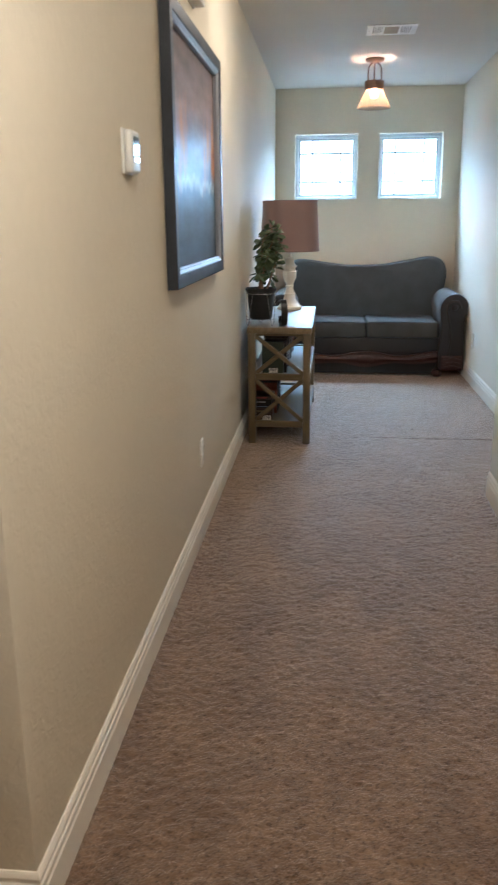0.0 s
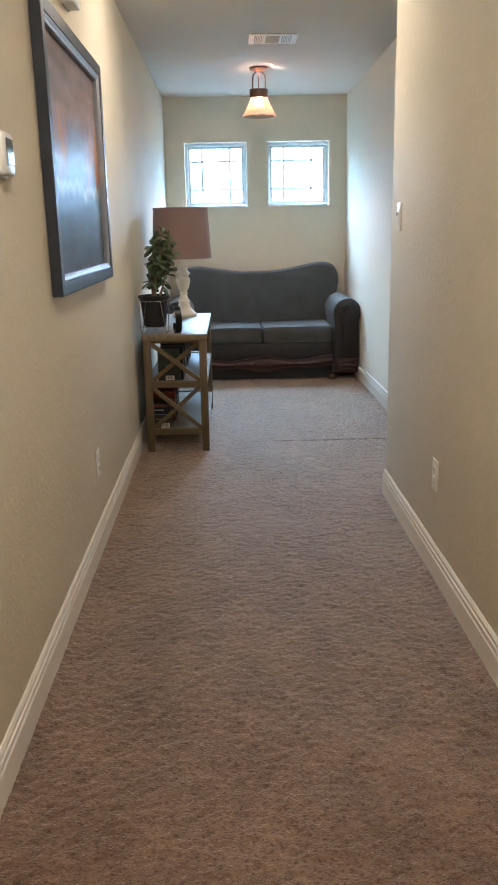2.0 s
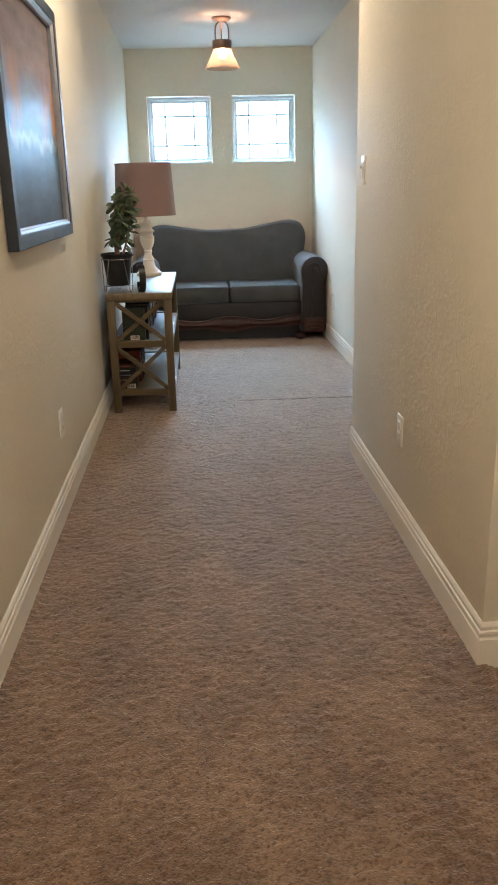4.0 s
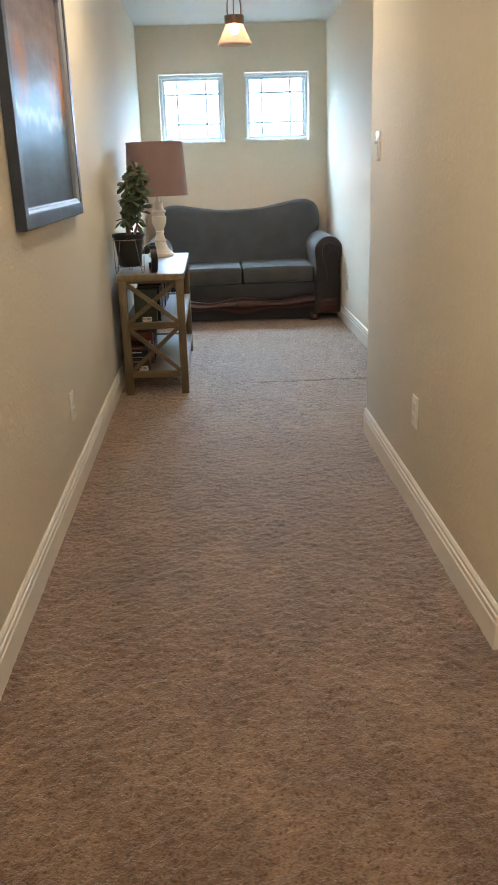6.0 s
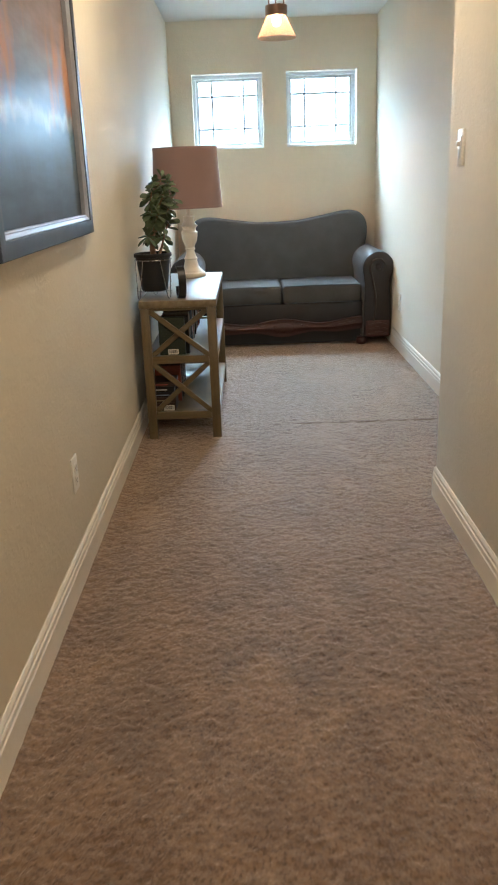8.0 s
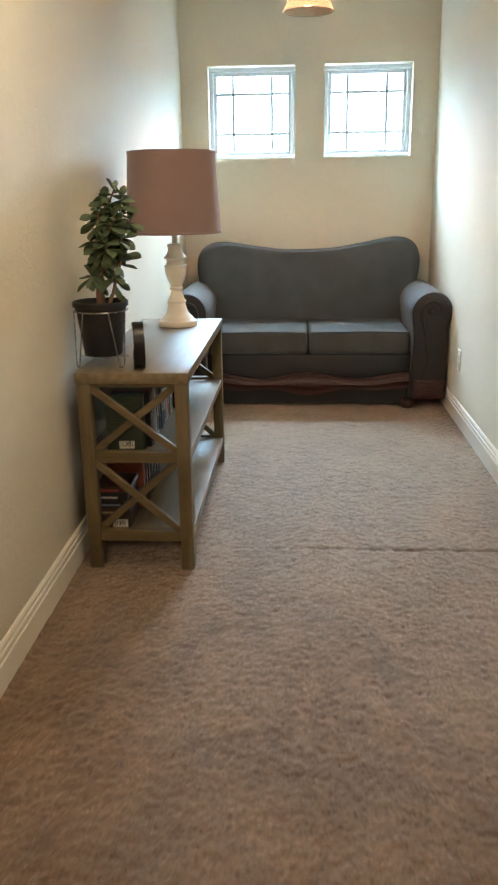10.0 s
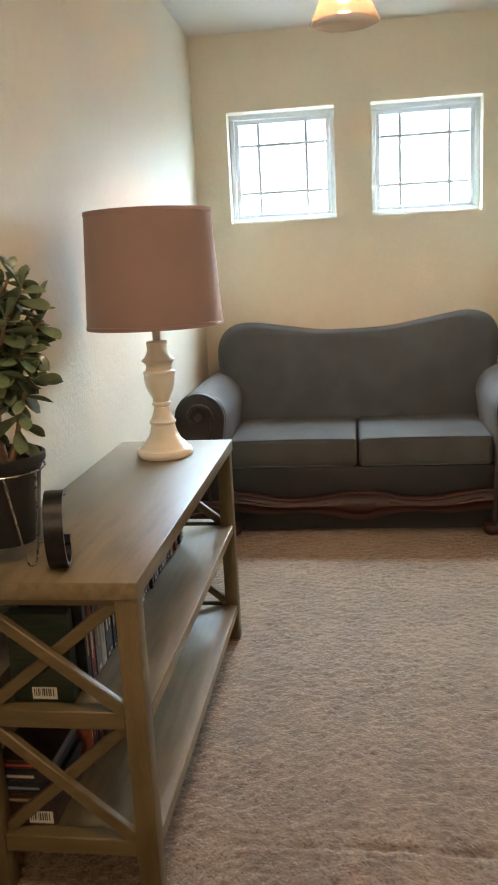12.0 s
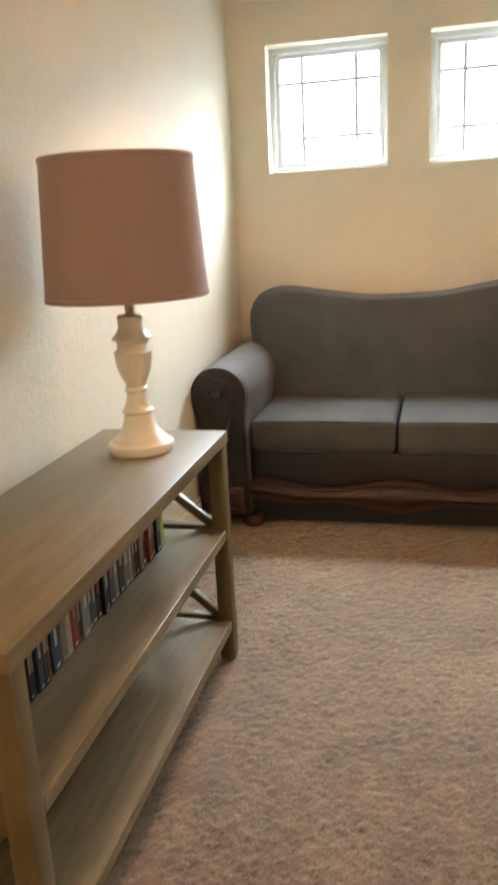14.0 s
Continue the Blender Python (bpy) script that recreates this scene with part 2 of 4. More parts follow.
M_SILVER = mat("silver_leaf_lip", (0.36, 0.38, 0.42), rough=0.45, metal=0.6, var=0.1, scale=25)
M_ART = art_material()
M_SCREEN = mat("thermostat_glass", (0.05, 0.07, 0.08), rough=0.05, var=0.05, spec=0.9, coat=1.0)
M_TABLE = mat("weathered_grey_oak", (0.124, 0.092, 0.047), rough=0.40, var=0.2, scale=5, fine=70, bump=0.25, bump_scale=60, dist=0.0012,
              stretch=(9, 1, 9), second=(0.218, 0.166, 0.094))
# rail and leg oak: grain turned, and darkened for the shade on the backlit ends
M_TABLE_X_SHADED = mat("weathered_grey_oak_rail_shaded", (0.090, 0.062, 0.025), rough=0.42, var=0.2, scale=5, fine=70, bump=0.25, bump_scale=60,
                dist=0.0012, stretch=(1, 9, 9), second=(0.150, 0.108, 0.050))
M_TABLE_Z_SHADED = mat("weathered_grey_oak_leg_shaded", (0.090, 0.062, 0.025), rough=0.42, var=0.2, scale=5, fine=70, bump=0.25, bump_scale=60,
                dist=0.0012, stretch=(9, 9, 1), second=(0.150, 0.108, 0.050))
M_SHADE = mat("mauve_brown_linen", (0.300, 0.202, 0.182), rough=0.9, var=0.07, scale=4, fine=500, bump=0.5, bump_scale=700, dist=0.0008,
              spec=0.2, sheen=0.2)
M_CREAM = mat("cream_glazed_ceramic", (0.78, 0.70, 0.58), rough=0.38, var=0.04, scale=12, coat=0.12)
M_BRASS = mat("brushed_nickel", (0.55, 0.52, 0.48), rough=0.3, metal=1.0, var=0.1, scale=40)
M_POT = mat("matt_black_pot", (0.014, 0.014, 0.014), rough=0.5, var=0.3, scale=20, fine=150, bump=0.1)
M_SOIL = mat("dark_potting_soil", (0.045, 0.03, 0.02), rough=0.95, var=0.5, scale=60, fine=300, bump=1.0, bump_scale=160, dist=0.006)
M_WIRE = mat("steel_wire", (0.30, 0.27, 0.24), rough=0.28, metal=1.0, var=0.15, scale=60)
M_BARK = mat("jade_bark", (0.23, 0.13, 0.075), rough=0.7, var=0.3, scale=30, fine=160, bump=0.5, bump_scale=120)
M_LEAF = mat("jade_leaf", (0.050, 0.074, 0.033), rough=0.42, var=0.3, scale=25, fine=200, second=(0.115, 0.150, 0.070), rand=0.3, coat=0.2)
M_IRON = mat("black_iron", (0.022, 0.020, 0.018), rough=0.36, metal=0.6, var=0.3, scale=30, fine=200, bump=0.15)
M_FABRIC = mat("charcoal_chenille", (0.076, 0.084, 0.087), rough=0.88, var=0.16, scale=7, fine=260, bump=0.5, bump_scale=500, dist=0.0012,
               spec=0.2, sheen=0.08)
M_ARMFAB = mat("grey_brown_chenille", (0.100, 0.094, 0.086), rough=0.85, var=0.16, scale=7, fine=260, bump=0.5, bump_scale=500, dist=0.0012,
               spec=0.2, sheen=0.08)
M_SEAT = mat("brown_grey_chenille", (0.082, 0.080, 0.074), rough=0.9, var=0.16, scale=7, fine=260, bump=0.6, bump_scale=420, dist=0.0014,
             spec=0.15)
M_LEATHER = mat("dark_brown_leather", (0.016, 0.011, 0.0095), rough=0.45, var=0.25, scale=9, fine=90, bump=0.3, bump_scale=180, dist=0.001)
M_WOOD = mat("dark_carved_mahogany", (0.050, 0.017, 0.012), rough=0.4, var=0.3, scale=8, fine=60, stretch=(1, 6, 6), bump=0.1)
M_CARVE = mat("near_black_carved_wood", (0.026, 0.014, 0.010), rough=0.42, var=0.3, scale=12, bump=0.1)
M_COPPER = mat("bronze_lamp_metal", (0.27, 0.165, 0.115), rough=0.35, metal=0.8, var=0.15, scale=40)
M_AMBER = frosted_shade_material()
M_BULB = emitter("lit_bulb", (1.0, 0.56, 0.31), BULB_E)
M_BOWL = emitter("lit_frosted_bowl", (1.0, 0.755, 0.49), BOWL_E)
M_BOWL_LANDING_FILL = emitter("lit_frosted_bowl_landing_fill", (1.0, 0.765, 0.50), LANDING_FILL_E)
M_PAPER = mat("white_label_paper", (0.78, 0.74, 0.64), rough=0.7, var=0.04)
M_INK = mat("black_ink", (0.03, 0.03, 0.03), rough=0.7, var=0.1)
M_OUT = mat("pale_outside_ground", (0.45, 0.44, 0.40), rough=0.9, var=0.15, scale=0.8, fine=8)

# ---- builders ----


def part(name, bm, material, parent=None, label="", smooth=40, loc=None):
    """Links a bmesh as one mesh object under a thing or part."""
    me = bpy.data.meshes.new(name)
    bmesh.ops.recalc_face_normals(bm, faces=bm.faces)
    bm.to_mesh(me)
    bm.free()
    me.materials.append(material)
    if smooth:
        me.shade_smooth()
        me.set_sharp_from_angle(angle=radians(smooth))
    ob = new(name, me)
    if parent is not None:
        ob.parent = parent
    if loc:
        ob.location = loc
    if label:
        ob["label"] = label
    return ob


def thing(name, loc, label, category, group="", kind="", rz=0):
    ob = new(name)
    ob.location = loc
    ob.rotation_euler = (0, 0, radians(rz))
    ob.empty_display_size = 0.05
    return tagged(ob, label, category, group, kind)


def box(x0, x1, y0, y1, z0, z1, bevel=0.0, seg=2, bm=None):
    """A box, its edges rounded when bevel is given, added to bm."""
    b = bmesh.new()
    bmesh.ops.create_cube(b, size=1.0)
    for v in b.verts:
        v.co = Vector((x0 + (v.co.x + 0.5) * (x1 - x0), y0 + (v.co.y + 0.5) * (y1 - y0), z0 + (v.co.z + 0.5) * (z1 - z0)))
    if bevel:
        bmesh.ops.bevel(b, geom=b.edges[:], offset=bevel, segments=seg, profile=0.5, affect="EDGES", clamp_overlap=True)
    return merge(bm, b)


def merge(bm, b):
    if bm is None:
        return b
    tmp = bpy.data.meshes.new("tmp")
    b.to_mesh(tmp)
    b.free()
    bm.from_mesh(tmp)
    bpy.data.meshes.remove(tmp)
    return bm


def lathe(profile, seg=40, bm=None, at=(0, 0, 0)):
    """A turned solid from (radius, height) pairs round a vertical axis."""
    b = bm or bmesh.new()
    rings = []
    for r, z in profile:
        if r < 1e-5:
            rings.append([b.verts.new((at[0], at[1], at[2] + z))])
        else:
            rings.append([b.verts.new((at[0] + r * math.cos(2 * math.pi * k / seg), at[1] + r * math.sin(2 * math.pi * k / seg), at[2] + z))
                          for k in range(seg)])
    for a, c in zip(rings, rings[1:]):
        for k in range(seg):
            j = (k + 1) % seg
            if len(a) == 1 and len(c) > 1:
                b.faces.new((a[0], c[k], c[j]))
            elif len(c) == 1 and len(a) > 1:
                b.faces.new((a[k], c[0], a[j]))
            elif len(a) > 1:
                b.faces.new((a[k], a[j], c[j], c[k]))
    for r in (rings[0], rings[-1]):
        if len(r) > 1:
            b.faces.new(r)
    return b


def ring_solid(section, seg=48):
    """A hollow turned ring from a closed (radius, height) section."""
    b = bmesh.new()
    rings = [[b.verts.new((r * math.cos(2 * math.pi * k / seg), r * math.sin(2 * math.pi * k / seg), z)) for k in range(seg)] for r, z in section]
    for i, a in enumerate(rings):
        c = rings[(i + 1) % len(rings)]
        for k in range(seg):
            j = (k + 1) % seg
            b.faces.new((a[k], a[j], c[j], c[k]))
    return b


def tube(points, radius, seg=10, bm=None, radii=None):
    """A round bar along a line of points."""
    b = bm or bmesh.new()
    pts = [Vector(p) for p in points]
    rings = []
    ref = Vector((0.13, 0.27, 0.95))
    for i, p in enumerate(pts):
        d = (pts[min(i + 1, len(pts) - 1)] - pts[max(i - 1, 0)]).normalized()
        u = d.cross(ref)
        if u.length < 1e-3:
            u = d.cross(Vector((1, 0, 0)))
        u.normalize()
        w = d.cross(u)
        r = radii[i] if radii else radius
        rings.append([b.verts.new(p + r * (math.cos(2 * math.pi * k / seg) * u + math.sin(2 * math.pi * k / seg) * w)) for k in range(seg)])
    for a, c in zip(rings, rings[1:]):
        for k in range(seg):
            j = (k + 1) % seg
            b.faces.new((a[k], a[j], c[j], c[k]))
    b.faces.new(rings[0])
    b.faces.new(rings[-1])
    return b


def prism(outline, y0, y1, round_front=0.0, steps=4, lean=0.0, lean_from=0.0, bm=None):
    """A plate with an (x, z) outline between y0 (front) and y1, its front and back edges rounded, leaning back with height."""
    b = bm or bmesh.new()
    cx = sum(p[0] for p in outline) / len(outline)
    cz = sum(p[1] for p in outline) / len(outline)
    w = max(p[0] for p in outline) - min(p[0] for p in outline)
    h = max(p[1] for p in outline) - min(p[1] for p in outline)
    levels = []
    if round_front:
        for k in range(steps + 1):
            a = math.pi / 2 * k / steps
            levels.append((round_front * (1 - math.sin(a)), y0 + round_front * (1 - math.cos(a))))
        for k in range(steps, -1, -1):
            a = math.pi / 2 * k / steps
            levels.append((round_front * (1 - math.sin(a)), y1 - round_front * (1 - math.cos(a))))
    else:
        levels = [(0, y0), (0, y1)]
    rings = []
    for inset, y in levels:
        sx, sz = 1 - 2 * inset / w, 1 - 2 * inset / h
        rings.append([b.verts.new((cx + (x - cx) * sx, y + lean * (z - lean_from), cz + (z - cz) * sz)) for x, z in outline])
    n = len(outline)
    for a, c in zip(rings, rings[1:]):
        for k in range(n):
            b.faces.new((a[k], a[(k + 1) % n], c[(k + 1) % n], c[k]))
    b.faces.new(rings[0])
    b.faces.new(rings[-1])
    return b


def spline(points, count):
    """Points along a smooth curve through the given ones (Catmull-Rom)."""
    p = [Vector(q) for q in points]
    p = [2 * p[0] - p[1], *p, 2 * p[-1] - p[-2]]
    out = []
    spans = len(p) - 3
    for i in range(count + 1):
        u = i / count * spans
        k = min(int(u), spans - 1)
        t = u - k
        a, b, c, d = p[k:k + 4]
        out.append(0.5 * ((2 * b) + (c - a) * t + (2 * a - 5 * b + 4 * c - d) * t * t + (3 * b - a - 3 * c + d) * t ** 3))
    return out


# ---- structure ----


def structure(name, bm, material, label, category, smooth=40):
    return tagged(part(name, bm, material, None, smooth=smooth), label, category, kind="structure")


def carpet_floor():
    step = 0.0072
    xs = np.concatenate([np.linspace(-1.6, -0.03, 12), np.arange(0.0, 1.70, step), np.linspace(1.72, 2.6, 8)])
    ys = np.concatenate([np.linspace(-1.8, 0.95, 16), np.arange(1.0, Y_BACK + 0.02, step)])
    rng = np.random.default_rng(5)

    def smooth_noise(cells):
        a = rng.standard_normal((len(ys), len(xs)))
        for axis in (0, 1):
            k = np.exp(-0.5 * (np.arange(-3 * cells, 3 * cells + 1) / cells) ** 2)
            k /= k.sum()
            a = np.apply_along_axis(lambda v: np.convolve(v, k, mode="same"), axis, a)
        return a / a.std()

    z = 0.0017 * rng.standard_normal((len(ys), len(xs))) + 0.0006 * smooth_noise(1) + 0.0004 * smooth_noise(2) + 0.0006 * smooth_noise(9)
    seam = np.exp(-0.5 * ((ys[:, None] - 4.752 - 0.004 * np.sin(xs[None, :] * 9)) / 0.0062) ** 2)
    ragged = 0.7 + 0.3 * np.sin(xs[None, :] * 23 + 1.3 * np.sin(xs[None, :] * 61))
    z = z - 0.011 * seam * ragged * np.clip((xs[None, :] - 0.30) / 0.9, 0.0, 1.0)
    in_hall = (ys[:, None] > Y_LEFT) & (ys[:, None] < Y_JOG + 0.01)
    right = np.where(in_hall, HALL, ALC)
    near = np.minimum(np.abs(xs[None, :]), np.abs(right - xs[None, :]))
    z = np.clip(z, -0.045, 0.013) + 0.013 * np.exp(-(near / 0.035) ** 2)
    gx, gy = np.meshgrid(xs, ys)
    co = np.stack([gx, gy, z], -1).reshape(-1, 3)
    w = len(xs)
    i = np.arange(len(ys) - 1)[:, None] * w + np.arange(w - 1)[None, :]
    quads = np.stack([i, i + 1, i + w + 1, i + w], -1).reshape(-1, 4)
    mid = co[quads].mean(1)
    inside = (mid[:, 1] < Y_LEFT + 0.02) | ((mid[:, 0] > -0.03) & (mid[:, 0] < HALL + 0.03)) | ((mid[:, 1] > Y_JOG - 0.03) & (mid[:, 0] > 0) & (mid[:, 0] < 1.71))
    inside |= (mid[:, 1] < Y_RIGHT + 0.02) & (mid[:, 0] > 0)
    quads = quads[inside]
    me = bpy.data.meshes.new("floor")
    me.vertices.add(len(co))
    me.vertices.foreach_set("co", co.ravel())
    me.loops.add(quads.size)
    me.loops.foreach_set("vertex_index", quads.ravel())
    me.polygons.add(len(quads))
    me.polygons.foreach_set("loop_start", np.arange(len(quads)) * 4)
    me.update(calc_edges=True)
    me.shade_smooth()
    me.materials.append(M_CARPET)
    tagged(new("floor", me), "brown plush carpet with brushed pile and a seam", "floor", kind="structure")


carpet_floor()
T = 0.12
LX0, LX1, LY0 = -1.6, 2.6, -1.8


def slab(z0, z1):
    """The plan's outline as one slab: landing, hall and alcove."""
    plan = [(LX0 - T, LY0 - T), (LX1 + T, LY0 - T), (LX1 + T, Y_RIGHT + T), (HALL + T, Y_RIGHT + T), (HALL + T, Y_JOG - T), (ALC + T, Y_JOG - T), (ALC + T, Y_BACK + 0.18),
            (-T, Y_BACK + 0.18), (-T, Y_LEFT + T), (LX0 - T, Y_LEFT + T)]
    bm = bmesh.new()
    lo, hi = [[bm.verts.new((x, y, z)) for x, y in plan] for z in (z0, z1)]
    bm.faces.new(lo)
    bm.faces.new(hi)
    for k in range(len(plan)):
        j = (k + 1) % len(plan)
        bm.faces.new((lo[k], lo[j], hi[j], hi[k]))
    return bm


structure("subfloor", slab(-0.2, -0.05), M_OUT, "plain floor slab under the carpet", "floor", smooth=0)
structure("ceiling", slab(CEIL, CEIL + 0.12), M_CEIL, "pale beige painted ceiling", "ceiling", smooth=0)
WL = "beige painted wall with a trowelled texture"
structure("wall_left", box(-T, 0, Y_LEFT, Y_BACK, -0.02, CEIL, 0.004), M_WALL, WL, "wall")
structure("wall_left_return", box(LX0, -T, Y_LEFT, Y_LEFT + T, -0.02, CEIL), M_WALL, WL, "wall")
structure("wall_right", box(HALL, HALL + T, Y_RIGHT, Y_JOG, -0.02, CEIL, 0.004), M_WALL, WL, "wall")
structure("wall_right_return", box(HALL + T, LX1, Y_RIGHT, Y_RIGHT + T, -0.02, CEIL), M_WALL, WL, "wall")
structure("wall_jog", box(HALL + T, ALC, Y_JOG - T, Y_JOG, -0.02, CEIL), M_WALL, WL, "wall")
structure("wall_alcove", box(ALC, ALC + T, Y_JOG - T, Y_BACK, -0.02, CEIL), M_WALL, WL, "wall")
structure("wall_landing_left", box(LX0 - T, LX0, LY0, Y_LEFT + T, -0.02, CEIL), M_WALL, WL, "wall")
structure("wall_landing_right", box(LX1, LX1 + T, LY0, Y_RIGHT + T, -0.02, CEIL), M_WALL, WL, "wall")
structure("wall_landing_back", box(LX0 - T, LX1 + T, LY0 - T, LY0, -0.02, CEIL), M_WALL, WL, "wall")


def window_wall():
    """One wall with two square openings that go through it."""
    xs = [-T, WIN_X[0][0], WIN_X[0][1], WIN_X[1][0], WIN_X[1][1], ALC + T]
    zs = [-0.02, WIN_Z[0], WIN_Z[1], CEIL]
    y0, y1 = Y_BACK, Y_BACK + 0.18
    bm = bmesh.new()
    grid = {}

    def vert(i, k, y):
        if (i, k, y) not in grid:
            grid[i, k, y] = bm.verts.new((xs[i], y, zs[k]))
        return grid[i, k, y]

    solid = {(i, k) for i in range(5) for k in range(3)} - {(1, 1), (3, 1)}
    for i, k in solid:
        for y in (y0, y1):
            bm.faces.new([vert(a, b, y) for a, b in ((i, k), (i + 1, k), (i + 1, k + 1), (i, k + 1))])
        for (di, dk), (a, b) in (((-1, 0), ((i, k), (i, k + 1))), ((1, 0), ((i + 1, k), (i + 1, k + 1))),
                                 ((0, -1), ((i, k), (i + 1, k))), ((0, 1), ((i, k + 1), (i + 1, k + 1)))):
            if (i + di, k + dk) not in solid:
                bm.faces.new([vert(*a, y0), vert(*b, y0), vert(*b, y1), vert(*a, y1)])
    structure("wall_window", bm, M_WALL, "beige painted end wall with two square openings", "wall", smooth=20)


window_wall()

BASE_PROFILE = ((0, 0), (0.0115, 0), (0.0115, 0.092), (0.0085, 0.097), (0.0085, 0.103), (0.0110, 0.107), (0.0105, 0.115), (0.0072, 0.119),
                (0.0072, 0.124), (0.0082, 0.129), (0.006, 0.136), (0.002, 0.141), (0, 0.141))


def baseboard(points, room_left):
    """A moulded skirting along a line of floor points; the room lies to the left of the line when room_left is +1."""
    bm = bmesh.new()
    pts = [Vector((x, y)) for x, y in points]
    rows = []
    for i, p in enumerate(pts):
        normals = []
        for a, b in ((i - 1, i), (i, i + 1)):
            if a >= 0 and b < len(pts):
                d = (pts[b] - pts[a]).normalized()
                normals.append(Vector((-d.y, d.x)) * room_left)
        nrm = normals[0] if len(normals) == 1 else (normals[0] + normals[1]) / (1 + normals[0].dot(normals[1]))
        rows.append([bm.verts.new((p.x + nrm.x * d, p.y + nrm.y * d, z - 0.004)) for d, z in BASE_PROFILE])
    for a, c in zip(rows, rows[1:]):
        for k in range(len(a)):
            j = (k + 1) % len(a)
            bm.faces.new((a[k], a[j], c[j], c[k]))
    bm.faces.new(rows[0])
    bm.faces.new(rows[-1])
    structure("baseboard", bm, M_TRIM, "cream painted moulded baseboard", "baseboard", smooth=25)


baseboard([(LX0, Y_LEFT), (0, Y_LEFT), (0, Y_BACK)], -1)
baseboard([(LX1, Y_RIGHT), (HALL, Y_RIGHT), (HALL, Y_JOG), (ALC, Y_JOG), (ALC, Y_BACK)], 1)
baseboard([(0.013, Y_BACK), (ALC - 0.013, Y_BACK)], -1)
baseboard([(LX0, Y_LEFT - 0.013), (LX0, LY0), (LX1, LY0), (LX1, Y_RIGHT - 0.013)], 1)


def window(name, x0, x1):
    """A fixed vinyl window with a prairie grid, set back in its plastered opening."""
    z0, z1 = WIN_Z
    win = thing(name, ((x0 + x1) / 2, Y_BACK + 0.085, z0), "white vinyl window with a nine-pane prairie grid", "window", kind="structure")
    w, h = (x1 - x0) / 2, z1 - z0
    f, s = 0.026, 0.049
    for nm, wd, ya, yb in (("window_frame", f, 0.0, 0.07), ("sash", s, 0.018, 0.055)):
        bm = None
        o = 0.0005 if nm == "window_frame" else f
        if nm == "sash":
            wd = s - f
        for a in ((-w + o, w - o, o, o + wd), (-w + o, w - o, h - o - wd, h - o),
                  (-w + o, -w + o + wd, o + wd, h - o - wd), (w - o - wd, w - o, o + wd, h - o - wd)):
            bm = box(a[0], a[1], ya, yb, a[2], a[3], 0.003, 1, bm)
        part(nm, bm, M_VINYL, win)
    gx, gz = w - s, (s, h - s)
    part("pane", box(-gx - 0.004, gx + 0.004, 0.034, 0.039, gz[0] - 0.004, gz[1] + 0.004), M_PANE, win, "clear glass pane").visible_shadow = False
    m = 0.0095
    dx, dz = 0.225 * 2 * gx, 0.235 * (gz[1] - gz[0])
    for x in (-gx + dx, gx - dx):
        part("muntin", box(x - m, x + m, 0.028, 0.0335, gz[0], gz[1], 0.002, 1), M_VINYL, win)
    for z in (gz[0] + dz, gz[1] - dz):
        part("muntin", box(-gx, gx, 0.0275, 0.0330, z - m, z + m, 0.002, 1), M_VINYL, win)


window("window_1", *WIN_X[0])
window("window_2", *WIN_X[1])

# ---- fixed fittings ----


def wall_outlet(side_x, y, z, facing):
    """A duplex outlet: plate with two sockets; facing +1 looks towards +x."""
    o = thing("wall_outlet", (side_x, y, z), "ivory duplex outlet with a plain cover plate", "outlet", "wall outlets", rz=0 if facing > 0 else 180)
    part("cover_plate", box(0, 0.006, -0.036, 0.036, -0.058, 0.058, 0.003, 2), M_PLATE, o)
    for dz in (-0.020, 0.020):
        s = part("socket", box(0.006, 0.0085, -0.017, 0.017, dz - 0.0145, dz + 0.0145, 0.004, 3), M_PLATE, o)
        bm = box(0.0083, 0.0089, -0.0075, -0.0055, dz - 0.002, dz + 0.006)
        bm = box(0.0083, 0.0089, 0.0055, 0.0075, dz - 0.001, dz + 0.006, bm=bm)
        bm = box(0.0083, 0.0089, -0.0025, 0.0025, dz - 0.010, dz - 0.006, bm=bm)
        part("slots", bm, M_SLOT_AND_SHADE, s)
    part("screw", box(0.006, 0.0072, -0.003, 0.003, -0.003, 0.003, 0.001, 1), M_WHITE, o)


wall_outlet(0.0, 3.10, 0.370, 1)
wall_outlet(HALL, 2.742, 0.394, -1)
wall_outlet(ALC, 6.46, 0.36, -1)

sw = thing("light_switch", (HALL, 3.495, 1.315), "ivory toggle light switch with cover plate", "light switch", rz=180)
part("cover_plate", box(0, 0.006, -0.036, 0.036, -0.058, 0.058, 0.003, 2), M_PLATE, sw)
part("rocker", box(0.006, 0.009, -0.017, 0.017, -0.034, 0.034, 0.002, 2), M_WHITE, sw)
part("toggle", box(0.006, 0.020, -0.006, 0.006, 0.006, 0.020, 0.002, 2), M_WHITE, sw)

th = thing("thermostat", (0.0, 2.058, 1.465), "white wall thermostat with a shiny glass display", "thermostat")
part("wall_plate", box(0, 0.008, -0.046, 0.046, -0.054, 0.054, 0.003, 2), M_WHITE, th)
part("body", box(0.008, 0.028, -0.043, 0.043, -0.051, 0.051, 0.009, 4), M_WHITE, th)
part("display", box(0.0275, 0.0295, -0.029, 0.031, -0.026, 0.036, 0.001, 1), M_SCREEN, th, "dark glossy display glass")

ch = thing("door_chime", (0.0, 3.11, 2.165), "white plastic door chime box on the wall", "door chime")
part("back_plate", box(0, 0.008, -0.062, 0.062, -0.118, 0.118, 0.003, 2), M_WHITE, ch)
part("cover", box(0.008, 0.046, -0.059, 0.059, -0.115, 0.115, 0.005, 3), M_WHITE, ch)

